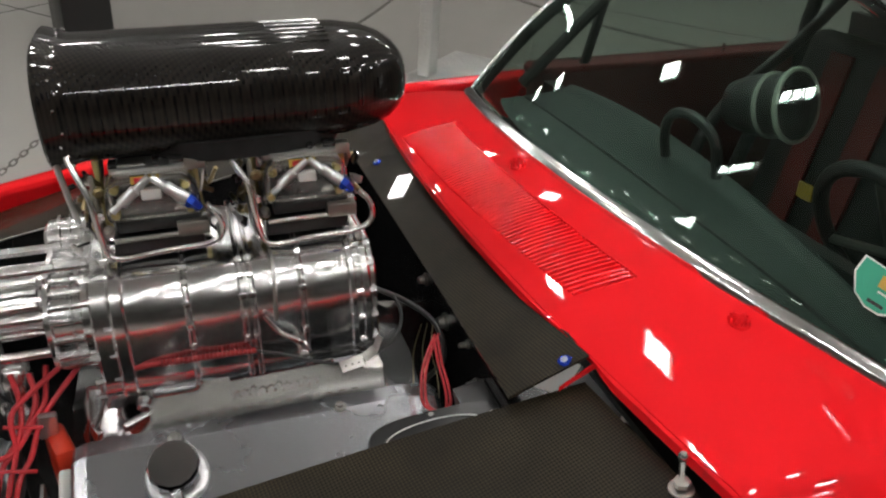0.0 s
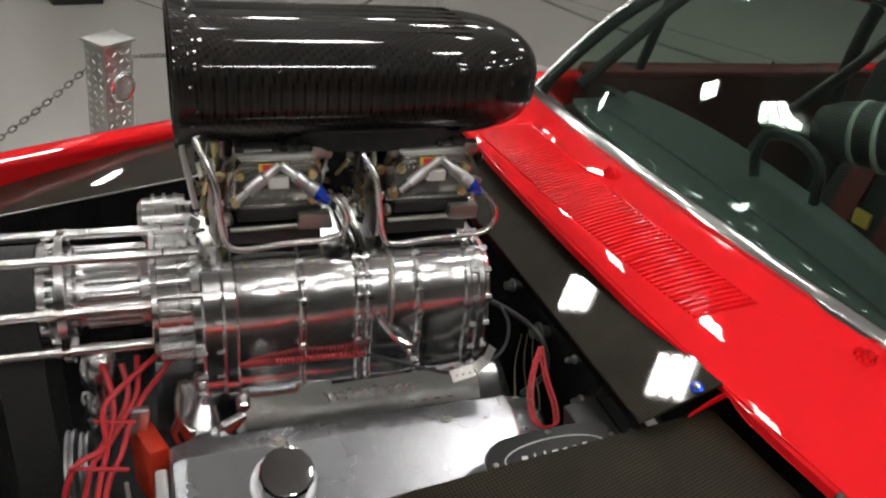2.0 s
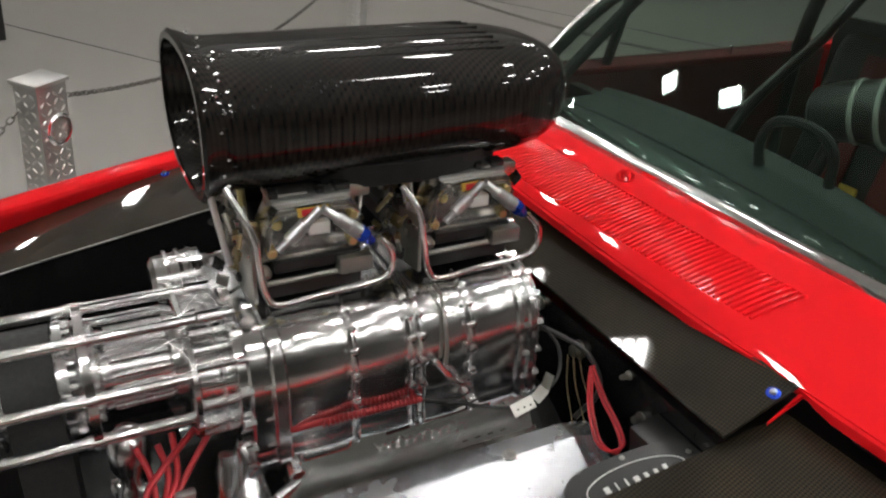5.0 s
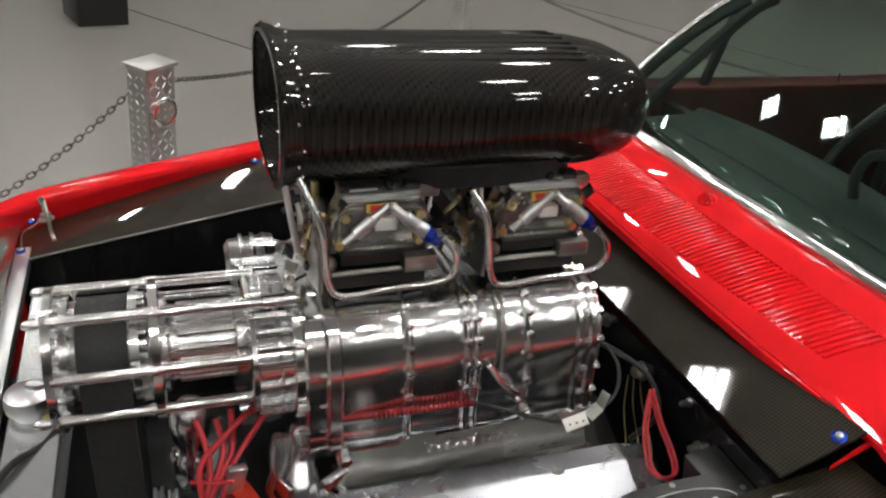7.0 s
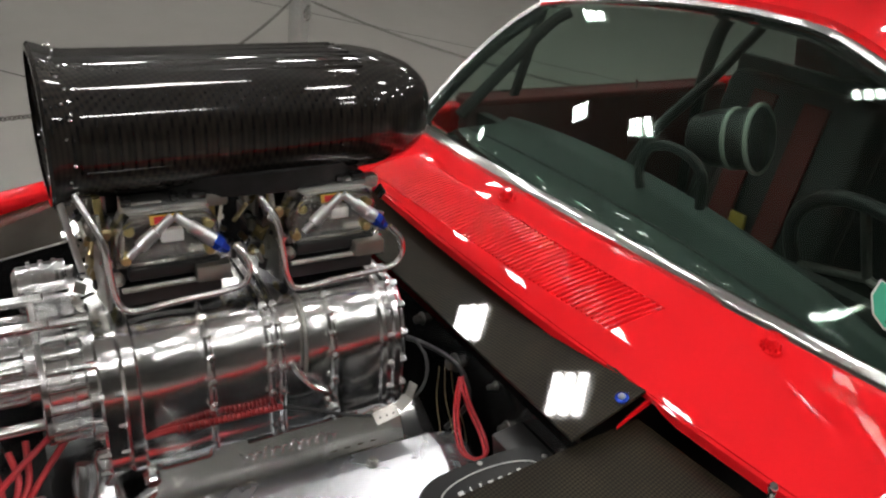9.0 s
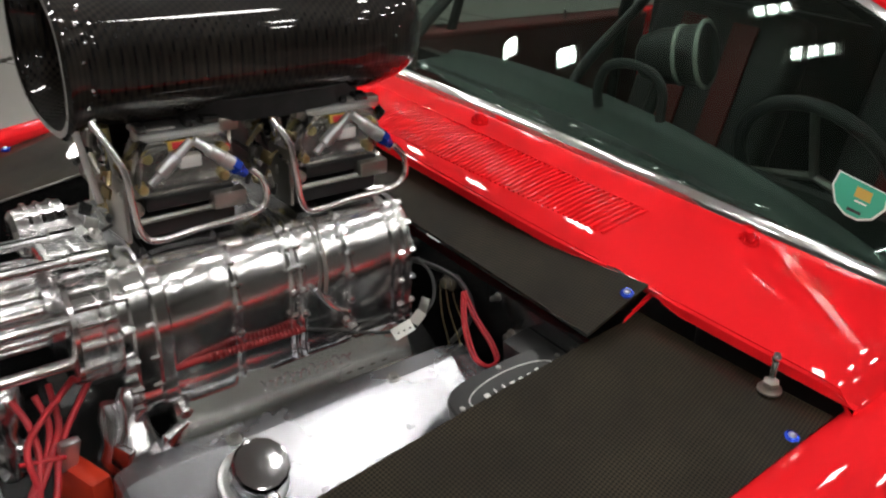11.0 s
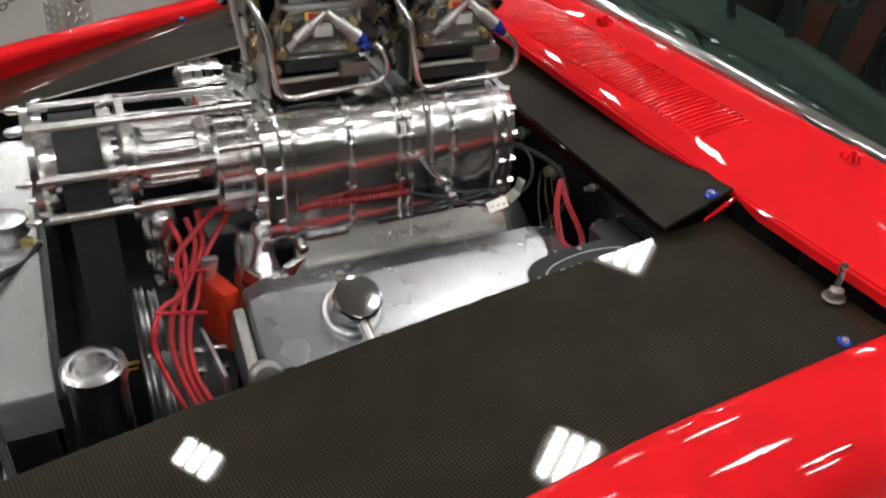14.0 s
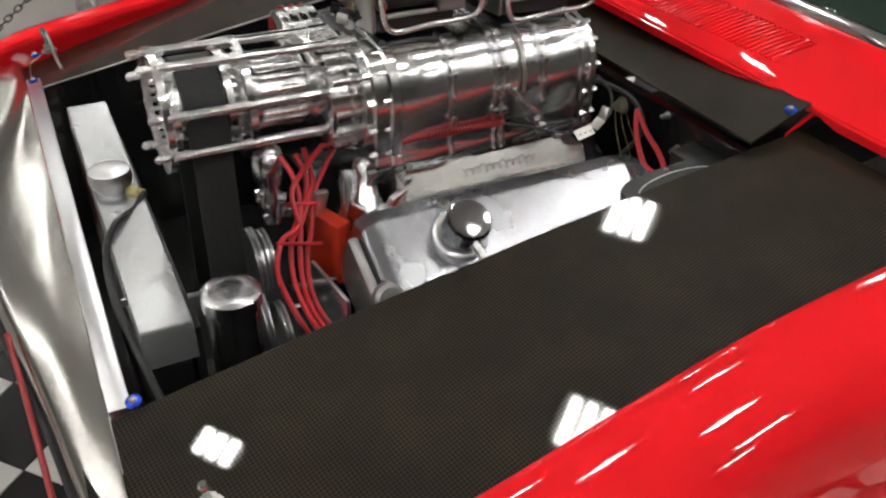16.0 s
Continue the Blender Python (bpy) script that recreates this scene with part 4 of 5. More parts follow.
    # rods of the drive
    for y, z in ROD_AT:
        bm = bmesh.new()
        lathe(bm, (-0.628, y, z), (0, y, z), [(0, 0.003), (0.004, 0.0060), (0.014, 0.0066), (0.018, 0.0048), (0.024, 0.0048), (0.026, 0.0070), (0.127, 0.0070), (0.129, 0.0084), (0.147, 0.0084), (0.149, 0.0070),
                                               (0.267, 0.0072), (0.269, 0.0092), (0.312, 0.0092)], 18)
        part("drive_rod", bm, CHROME, s)
    # front support plate and middle brace
    for x, w, name in ((-0.608, 0.010, "support_plate"), (-0.492, 0.010, "brace_plate")):
        ring = sorted(ROD_AT, key=lambda p: math.atan2(p[1] - RC[1], p[0] - RC[0]))
        spokes = [(math.atan2(z - RC[1], y - RC[0]), math.hypot(y - RC[0], z - RC[1])) for y, z in ring]
        spokes = [(spokes[-1][0] - 2 * math.pi, spokes[-1][1])] + spokes + [(spokes[0][0] + 2 * math.pi, spokes[0][1])]
        outer, inner = [], []
        n = 72
        for i in range(n):
            t = -math.pi + 2 * math.pi * i / n
            r = curve_at(spokes, t)
            outer.append((math.cos(t) * (r + 0.005), math.sin(t) * (r + 0.005)))
            inner.append((math.cos(t) * (r - 0.007), math.sin(t) * (r - 0.007)))
        bm = bmesh.new()
        rings = [[(x + dx, RC[0] + y, RC[1] + z) for y, z in loop] for dx, loop in ((0, inner), (0, outer), (w, outer), (w, inner), (0, inner))]
        loft(bm, rings, caps=False)
        bmesh.ops.remove_doubles(bm, verts=bm.verts, dist=1e-6)
        bmesh.ops.recalc_face_normals(bm, faces=bm.faces)
        part(name, bm, CHROME, s, "", 35)
    # toothed pulley, belt and drive snout
    bm = bmesh.new()
    lathe(bm, (-0.594, RC[0], RC[1]), (0, RC[0], RC[1]), [(0, 0.03), (0.001, 0.072), (0.010, 0.072), (0.011, 0.060), (0.077, 0.060), (0.078, 0.072), (0.088, 0.072), (0.089, 0.03)], 40)
    part("pulley", bm, POLISHED, s, "", 35)
    for i in range(30):
        t = 2 * math.pi * i / 30
        for x in (-0.596, -0.503):
            bm = bmesh.new()
            box(bm, (x, RC[0] + 0.066 * math.cos(t), RC[1] + 0.066 * math.sin(t)), (0.012, 0.007, 0.007), 0.001, (math.degrees(t), 0, 0))
            part("tooth", bm, CHROME, s)
    bm = bmesh.new()
    loop_o, loop_i = [], []
    for i in range(25):
        t = math.pi * i / 24
        loop_o.append((RC[0] + 0.0685 * math.cos(t), RC[1] + 0.0685 * math.sin(t)))
        loop_i.append((RC[0] + 0.062 * math.cos(t), RC[1] + 0.062 * math.sin(t)))
    for i in range(25):
        t = math.pi + math.pi * i / 24
        loop_o.append((RC[0] + 0.01 + 0.0785 * math.cos(t), 0.55 + 0.0785 * math.sin(t)))
        loop_i.append((RC[0] + 0.01 + 0.072 * math.cos(t), 0.55 + 0.072 * math.sin(t)))
    loft(bm, [[(x, y, z) for y, z in loop] for x, loop in ((-0.576, loop_i), (-0.576, loop_o), (-0.519, loop_o), (-0.519, loop_i), (-0.576, loop_i))], caps=False)
    bmesh.ops.remove_doubles(bm, verts=bm.verts, dist=1e-6)
    bmesh.ops.recalc_face_normals(bm, faces=bm.faces)
    part("drive_belt", bm, RUBBER, s, "wide black toothed drive belt")
    part("belt_print", boxes(((-0.548, RC[0] - 0.071, 0.70), (0.050, 0.002, 0.006)), ((-0.548, RC[0] - 0.071, 0.688), (0.044, 0.002, 0.003))), YELLOW, s)
    bm = bmesh.new()
    lathe(bm, (-0.505, RC[0], RC[1]), (0, RC[0], RC[1]), [(0, 0.05), (0.012, 0.062), (0.030, 0.062), (0.034, 0.050), (0.046, 0.046), (0.110, 0.046), (0.114, 0.056), (0.128, 0.056), (0.132, 0.066), (0.150, 0.066)], 36)
    part("snout", bm, POLISHED, s, "", 35)
    # feet, bracket and cable below the case
    bm = bmesh.new()
    box(bm, (-0.225, -0.150, 0.912), (0.075, 0.05, 0.036), 0.010, None, 3)
    part("foot", bm, POLISHED, s)
    bm = bmesh.new()
    box(bm, (0.030, -0.162, 0.922), (0.044, 0.036, 0.030), 0.008, (0, -12, 6), 3)
    part("foot", bm, POLISHED, s)
    bm = bmesh.new()
    tube(bm, [(-0.275, -0.175, 0.958), (-0.24, -0.184, 0.966), (-0.16, -0.188, 0.966), (-0.10, -0.188, 0.964)], 0.0045, 10, 8)
    part("red_sleeve", bm, SLEEVE_RED, s)
    for k in range(22):
        x = -0.235 + 0.006 * k
        bm = bmesh.new()
        lathe(bm, (x, -0.187, 0.9660), (x + 0.003, -0.187, 0.9658), [(0, 0.0042), (0.0015, 0.0068), (0.003, 0.0042)], 10)
        part("coil", bm, SLEEVE_RED, s)
    bm = bmesh.new()
    tube(bm, [(-0.10, -0.188, 0.963), (-0.06, -0.198, 0.954), (-0.02, -0.212, 0.944), (0.03, -0.222, 0.936), (0.085, -0.214, 0.944), (0.115, -0.195, 0.955), (0.130, -0.165, 0.972), (0.128, -0.13, 0.985)], 0.0024, 8, 8)
    part("cable", bm, RUBBER, s)
    bm = bmesh.new()
    box(bm, (0.036, -0.228, 0.938), (0.036, 0.018, 0.002), 0.0006, (42, -8, 6))
    box(bm, (0.064, -0.224, 0.947), (0.022, 0.016, 0.002), 0.0006, (20, -30, 15))
    box(bm, (0.078, -0.219, 0.960), (0.002, 0.014, 0.024), 0.0006, (0, 25, 20))
    part("cable_bracket", bm, STEEL, s)
    for k in range(3):
        bm = bmesh.new()
        p = Vector((0.026 + 0.010 * k, -0.231, 0.9372 + 0.0012 * k))
        lathe(bm, p, p + Vector((0, -0.5, 0.85)), [(-0.001, 0.0014), (0.0012, 0.0014), (0.0013, 0.0006)], 8)
        part("bracket_hole", bm, BLACK, s)
    # strap and elbow on the near side
    bm = bmesh.new()
    tube(bm, [(-0.062, -0.134, 1.100), (-0.060, -0.155, 1.090), (-0.063, -0.182, 1.045), (-0.066, -0.188, 1.01)], 0.0030, 8, 6)
    part("strap", bm, STEEL, s)
    bm = bmesh.new()
    tube(bm, [(-0.082, -0.188, 1.02), (-0.062, -0.195, 0.992), (-0.035, -0.198, 0.972), (-0.028, -0.196, 0.95)], 0.004, 8, 6)
    part("elbow", bm, CHROME, s)
    bm = bmesh.new()
    lathe(bm, (-0.030, -0.185, 0.955), (-0.030, -0.21, 0.948), [(0, 0.010), (0.008, 0.010), (0.010, 0.007), (0.022, 0.007)], 12)
    part("nipple", bm, CHROME, s)


def carburettor(x, y0, line, up):
    """x: its middle; y0: its near face."""
    # aluminium body coloured black in place of the shade round it
    bm = bmesh.new()
    box(bm, (x, y0 + 0.150, 1.155), (0.118, 0.24, 0.05), 0.006)
    c = part("carburettor", bm, BLACK, car, "satin aluminium carburettor with fuel fittings")
    bm = bmesh.new()
    loft(bm, [[(x + dx * k, y0 + dy + 0.25 * (1.243 - z) * (dy < 0.04) - 0.012, z) for dx, z in ((-0.063, 1.158), (0.063, 1.158), (0.0655, 1.164), (0.062, 1.205), (0.050, 1.229), (0.046, 1.232), (-0.046, 1.232), (-0.050, 1.229), (-0.062, 1.205), (-0.0655, 1.164))]
              for dy, k in ((0.004, 0.95), (0.0, 0.965), (0.006, 1.0), (0.05, 1.0), (0.056, 0.96))])
    bmesh.ops.recalc_face_normals(bm, faces=bm.faces)
    part("float_bowl", bm, BOWL, c, "", 30)
    bm = bmesh.new()
    tube(bm, [(x + dx, y0 - 0.0125 + 0.25 * (1.243 - z), z) for dx, z in ((-0.056, 1.166), (-0.054, 1.20), (-0.043, 1.222), (0.043, 1.222), (0.054, 1.20), (0.056, 1.166))], 0.0022, 6, 2)
    part("bowl_rim", bm, BOWL, c)
    bm = bmesh.new()
    box(bm, (x, y0 + 0.03, 1.2345), (0.098, 0.05, 0.006), 0.002)
    part("bowl_top", bm, CAST, c)
    # lugs black too, for the shade below the scoop
    for dx, w in ((-0.045, 0.012), (0.040, 0.020), (0.012, 0.010)):
        bm = bmesh.new()
        box(bm, (x + dx, y0 + 0.02, 1.242), (w, 0.02, 0.010), 0.002)
        part("bowl_lug", bm, GLOSS_BLACK, c)
    # black here paints in the shadow behind the bowl
    bm = bmesh.new()
    box(bm, (x, y0 + 0.20, 1.20), (0.11, 0.11, 0.075), 0.006)
    part("main_body", bm, BLACK, c)
    part("base_gasket", boxes(((x, y0 + 0.135, 1.118), (0.125, 0.25, 0.024))), BLACK, c)
    part("spacer", boxes(((x + 0.005, y0 + 0.012, 1.150), (0.112, 0.02, 0.016)), bevel=0.002), BLACK, c)
    bm = bmesh.new()
    box(bm, (x + 0.050, y0 + 0.000, 1.143), (0.044, 0.022, 0.022), 0.003)
    part("vacuum_pod", bm, STEEL, c)
    # V of fuel fittings
    yv = y0 - 0.020
    for a, b, mats in (((x + 0.002, yv, 1.232), (x - 0.052, yv - 0.004, 1.188), 0), ((x + 0.004, yv, 1.232), (x + 0.048, yv - 0.006, 1.196), 1)):
        bm = bmesh.new()
        n = (Vector(b) - Vector(a)).length
        lathe(bm, a, b, [(0, 0.0055), (n * 0.35, 0.0055), (n * 0.37, 0.0082), (n * 0.76, 0.0082), (n * 0.78, 0.0048), (n, 0.0048)] if not mats else [(0, 0.0055), (n * 0.35, 0.006), (n * 0.4, 0.0085), (n * 0.7, 0.0085), (n * 0.72, 0.0095), (n, 0.0095)], 16)
        part("fuel_fitting", bm, BRUSHED, c)
    bm = bmesh.new()
    lathe(bm, (x + 0.047, yv - 0.006, 1.198), (x + 0.065, yv - 0.008, 1.180), [(0, 0.0105), (0.010, 0.0105), (0.013, 0.0085), (0.024, 0.0055)], 6)
    part("fitting_nut", bm, BLUE, c, "blue anodised fitting nut", 20)
    bm = bmesh.new()
    box(bm, (x + 0.001, y0 - 0.010, 1.205), (0.027, 0.014, 0.016), 0.002)
    part("level_plug", bm, WHITE, c)
    for dx, z in ((-0.047, 1.212), (0.047, 1.210), (-0.052, 1.170), (0.050, 1.170)):
        bm = bmesh.new()
        lathe(bm, (x + dx, y0 - 0.010 + 0.25 * (1.243 - z), z), (x + dx, y0 - 0.03, z + 0.002), [(0, 0.0065), (0.005, 0.0065), (0.007, 0.005), (0.007, 0.003)], 10)
        part("screw", bm, GOLD, c)
    bm = bmesh.new()
    box(bm, (x - 0.004, y0 - 0.0100, 1.2255), (0.038, 0.004, 0.011), 0, (-14, 0, 0))
    tag_plate = part("maker_plate", bm, YELLOW, c)
    bm = bmesh.new()
    box(bm, (x - 0.009, y0 - 0.0110, 1.2255), (0.019, 0.004, 0.008), 0, (-14, 0, 0))
    part("maker_mark", bm, WIRE_RED, c)
    # bright fuel line
    bm = bmesh.new()
    tube(bm, line, 0.0044, 10, 8)
    part("fuel_line", bm, CHROME, c, "bent bright steel fuel line")
    bm = bmesh.new()
    rod(bm, (x - 0.06, y0 + 0.004, 1.131), (x + 0.06, y0 + 0.002, 1.134), 0.004, 10)
    part("shaft", bm, STEEL, c)
    bm = bmesh.new()
    lathe(bm, (x - 0.064, y0 + 0.004, 1.150), (x - 0.064, y0 - 0.03, 1.150), [(0, 0.008), (0.010, 0.008), (0.014, 0.005), (0.018, 0.003)], 14)
    part("cam_knob", bm, STEEL, c)
    # linkage ahead of it
    bm = bmesh.new()
    box(bm, (x - 0.080, y0 + 0.02, 1.150), (0.006, 0.05, 0.080), 0.002, (0, 0, 8))
    part("lever", bm, STEEL, c)
    for a, b, r, m in (((x - 0.075, y0 + 0.01, 1.13), (x - 0.078, y0 + 0.03, 1.225), 0.004, STEEL), ((x - 0.068, y0 + 0.05, 1.12), (x - 0.072, y0 + 0.06, 1.235), 0.005, GOLD),
                       ((x - 0.085, y0 + 0.10, 1.13), (x - 0.07, y0 + 0.12, 1.24), 0.006, STEEL), ((x + 0.066, y0 + 0.05, 1.12), (x + 0.062, y0 + 0.04, 1.22), 0.004, GOLD)):
        bm = bmesh.new()
        rod(bm, a, b, r, 8)
        part("link_rod", bm, m, c)
    rng = random.Random(int(x * 1000) + 7)
    for k in range(44):
        p = Vector((x - 0.068 - 0.040 * rng.random() if k % 3 else x + 0.066 + 0.02 * rng.random(), y0 + 0.09 * rng.random(), 1.115 + 0.095 * rng.random()))
        q = p + Vector((0.03 * (rng.random() - 0.5), 0.04 * (rng.random() - 0.5), 0.05 * (rng.random() - 0.3)))
        bm = bmesh.new()
        kind = rng.random()
        if kind < 0.45:
            rod(bm, p, q, 0.0018 + 0.0022 * rng.random(), 8)
        elif kind < 0.75:
            lathe(bm, p, q, [(0, 0.005), (0.005, 0.007), (0.009, 0.007), (0.011, 0.003), (0.018, 0.003)], 8)
        else:
            box(bm, p, (0.003, 0.008 + 0.012 * rng.random(), 0.008 + 0.012 * rng.random()), 0.0008, (40 * rng.random(), 20 * rng.random(), 50 * rng.random()))
        part("linkage", bm, (STEEL, BRONZE, BLACK, CHROME_SOFT, GLOSS_BLACK, STEEL, BRONZE)[k % 7], c)
    for p, r in (((x - 0.074, y0 + 0.008, 1.172), 0.008), ((x - 0.070, y0 + 0.03, 1.20), 0.009), ((x + 0.068, y0 + 0.02, 1.15), 0.008), ((x - 0.082, y0 + 0.05, 1.14), 0.010)):
        bm = bmesh.new()
        lathe(bm, p, (p[0], p[1] - 0.02, p[2]), [(0, r * 0.8), (0.004, r), (0.009, r), (0.012, r * 0.6)], 8)
        part("link_ball", bm, BRONZE if r > 0.008 else CHROME_SOFT, c)


def engine():
    # valve cover of the near bank
    x0, x1, x2 = -0.372, 0.115, 0.170
    def vc(x, drop=0.0, tuck=0.0, low=0.0):
        return [(x, -0.205, 0.80), (x, -0.208, 0.862 - drop), (x, -0.214, 0.872 - drop), (x, -0.247, 0.873 - drop), (x, -0.253, 0.870 - drop), (x, -0.345 + tuck, 0.815 - drop + 0.6 * tuck - low), (x, -0.350 + tuck, 0.805 - drop + 0.6 * tuck - low),
                (x, -0.352 + tuck, 0.74), (x, -0.205, 0.74)]
    bm = bmesh.new()
    loft(bm, [vc(x0, 0.012, 0.030), vc(x0 + 0.005, 0.006, 0.024), vc(x0 + 0.022), vc(x1), vc(x1 + 0.004, 0.001), vc(x2 - 0.010, 0.010, 0.050), vc(x2, 0.020, 0.058)])
    bmesh.ops.recalc_face_normals(bm, faces=bm.faces)
    v = part("valve_cover", bm, COVER, car, "brushed aluminium valve cover", 12)
    for x, y, z in ((-0.231, -0.243, 0.873), (0.011, -0.244, 0.873), (-0.20, -0.345, 0.824), (0.10, -0.30, 0.845)):
        bm = bmesh.new()
        lathe(bm, (x, y, z - 0.001), (x, y, z + 0.01), [(0, 0.010), (0.003, 0.010), (0.004, 0.006), (0.009, 0.006)], 12)
        part("cover_bolt", bm, STEEL, v)
    d = Vector((0, -0.50, 0.866))
    a = Vector((-0.231, -0.295, 0.847))
    bm = bmesh.new()
    lathe(bm, a, a + d, [(0, 0.038), (0.004, 0.038), (0.006, 0.033), (0.016, 0.033), (0.018, 0.0355), (0.050, 0.0355), (0.055, 0.0325), (0.0555, 0.030), (0.0555, 0.004)], 14)
    part("breather_cap", bm, CHROME_DARK_REFLECTION, v, "chrome breather cap with a side spout", 15)
    bm = bmesh.new()
    e = a + d * 0.034
    rod(bm, e + Vector((0.0, -0.028, -0.016)), e + Vector((0.004, -0.056, -0.032)), 0.0085, 12)
    part("spout", bm, CHROME, v)
    bm = bmesh.new()
    lathe(bm, a - d * 0.002, a + d, [(0, 0.044), (0.006, 0.044), (0.009, 0.041), (0.010, 0.036)], 32)
    part("cap_collar", bm, BRUSHED, v)
    bm = bmesh.new()
    box(bm, (-0.383, -0.275, 0.775), (0.018, 0.14, 0.10), 0.005, (27, 0, 0))
    part("head_end", bm, CAST, car)
    bm = bmesh.new()
    lathe(bm, (-0.372, -0.335, 0.802), (-0.372, -0.36, 0.815), [(0, 0.024), (0.015, 0.024), (0.02, 0.018)], 16)
    part("head_boss", bm, CAST, car)
    # block, timing cover, manifold
    # orange block coloured black, so the shade it lies in is painted on
    bm = bmesh.new()
    loft(bm, [[(x, -0.20, 0.80), (x, -0.10, 0.85), (x, 0.05, 0.85), (x, 0.16, 0.80), (x, 0.12, 0.52), (x, -0.16, 0.52)] for x in (-0.385, 0.16)])
    bmesh.ops.recalc_face_normals(bm, faces=bm.faces)
    part("engine_block", bm, GLOSS_BLACK, car, "engine block coloured black in place of its shade")
    part("cylinder_head", boxes(((-0.11, -0.196, 0.805), (0.52, 0.02, 0.05)), bevel=0.004), BLOCK_ORANGE, car, "orange painted cylinder head")
    bm = bmesh.new()
    box(bm, (-0.397, -0.170, 0.802), (0.030, 0.080, 0.112), 0.008, (0, 0, 20))
    part("block_corner", bm, BLOCK_ORANGE, car)
    bm = bmesh.new()
    box(bm, (-0.408, -0.162, 0.876), (0.026, 0.012, 0.048), 0.004, (12, 8, 10))
    part("silver_clip", bm, BRUSHED, car)
    # intake box with script
    bm = bmesh.new()
    face = [(-0.272, 0.836), (0.100, 0.836), (0.100, 0.868), (0.062, 0.872), (0.040, 0.906), (-0.266, 0.908), (-0.272, 0.902)]
    loft(bm, [[(x * k - (1 - k) * 0.09, y + 0.55 * (z - 0.870), z) for x, z in face] for y, k in ((-0.090, 1.0), (-0.150, 1.0), (-0.1525, 0.99))])
    bmesh.ops.recalc_face_normals(bm, faces=bm.faces)
    ib = part("intake_box", bm, INTAKE, car, "polished intake box with a raised script")
    part("intake_flange", boxes(((-0.085, -0.150, 0.834), (0.38, 0.062, 0.008)), bevel=0.003), INTAKE, ib)
    part("intake_flange", boxes(((-0.115, -0.108, 0.909), (0.31, 0.05, 0.006)), bevel=0.002), INTAKE, ib)
    bm = bmesh.new()
    tube(bm, [(-0.150 + 0.0044 * k + 0.0050 * math.sin(2.1 * k), -0.1530 + 0.55 * 0.0085 * math.cos(2.1 * k) * (1.0 if k % 9 < 3 else 0.6) - 0.0022, 0.866 + 0.0085 * math.cos(2.1 * k) * (1.0 if k % 9 < 3 else 0.6)) for k in range(34)], 0.0011, 6, 4)
    part("script", bm, CHROME_SOFT, ib)
    bm = bmesh.new()
    tube(bm, [(x, -0.1530 + 0.55 * (z - 0.870), z) for x, z in ((-0.18, 0.852), (-0.15, 0.850), (-0.08, 0.850), (-0.01, 0.855))], 0.0007, 6, 6)
    part("underline", bm, INTAKE, ib)
    part("lower_plate", boxes(((-0.045, -0.150, 0.918), (0.20, 0.05, 0.012), (14, 0, 2)), bevel=0.002), GLOSS_BLACK, ib)
    for k in range(14):
        part("cast_mark", boxes(((-0.225 + 0.021 * k, -0.1662, 0.8455), (0.009, 0.0016, 0.0018))), INTAKE, ib)
    # runners and water neck ahead of the intake
    for a, b, prof in (((-0.315, -0.120, 0.915), (-0.330, -0.175, 0.80), [(0, 0.014), (0.012, 0.020), (0.030, 0.017), (0.055, 0.020), (0.075, 0.028), (0.100, 0.029), (0.118, 0.020), (0.125, 0.008)]),
                       ((-0.345, -0.120, 0.90), (-0.352, -0.150, 0.79), [(0, 0.010), (0.02, 0.016), (0.05, 0.014), (0.07, 0.022), (0.10, 0.022), (0.11, 0.012)]),
                       ((-0.455, -0.070, 0.945), (-0.462, -0.100, 0.80), [(0, 0.012), (0.010, 0.022), (0.030, 0.027), (0.055, 0.025), (0.070, 0.016), (0.085, 0.022), (0.110, 0.022), (0.13, 0.014)]),
                       ((-0.480, -0.085, 0.870), (-0.440, -0.105, 0.860), [(0, 0.006), (0.010, 0.009), (0.020, 0.006), (0.035, 0.010), (0.045, 0.010)])):
        bm = bmesh.new()
        lathe(bm, a, b, prof, 20)
        part("water_neck", bm, CHROME_SOFT, car, "", 60)
    for c, sz, turn in (((-0.298, -0.160, 0.900), (0.046, 0.010, 0.046), (30, 10, 12)), ((-0.285, -0.178, 0.852), (0.040, 0.012, 0.060), (20, -6, 25)), ((-0.318, -0.188, 0.822), (0.050, 0.020, 0.018), (15, 0, 10)),
                        ((-0.345, -0.165, 0.845), (0.016, 0.030, 0.034), (10, 10, 30)), ((-0.440, -0.120, 0.845), (0.030, 0.010, 0.018), (0, 20, 0))):
        bm = bmesh.new()
        box(bm, c, sz, 0.004, turn, 3)
        part("neck_flange", bm, CHROME_SOFT, car)
    for a, b, r in (((-0.485, -0.085, 0.865), (-0.455, -0.085, 0.865), 0.010), ((-0.300, -0.170, 0.845), (-0.300, -0.20, 0.84), 0.014), ((-0.270, -0.170, 0.90), (-0.27, -0.19, 0.895), 0.010)):
        bm = bmesh.new()
        rod(bm, a, b, r, 6, 0.002)
        part("neck_bolt", bm, CHROME, car, "", 20)
    # pulleys below
    for x, y, z, r in ((-0.512, -0.115, 0.765, 0.056), (-0.494, -0.115, 0.765, 0.050), (-0.52, -0.14, 0.66, 0.075), (-0.50, -0.20, 0.68, 0.05)):
        bm = bmesh.new()
        lathe(bm, (x, y, z), (x + 0.03, y, z), [(0, r * 0.4), (0.001, r), (0.004, r), (0.007, r * 0.88), (0.010, r), (0.013, r), (0.014, r * 0.4)], 32)
        part("crank_pulley", bm, BRUSHED, car, "", 35)
    for z in (0.72, 0.76):
        bm = bmesh.new()
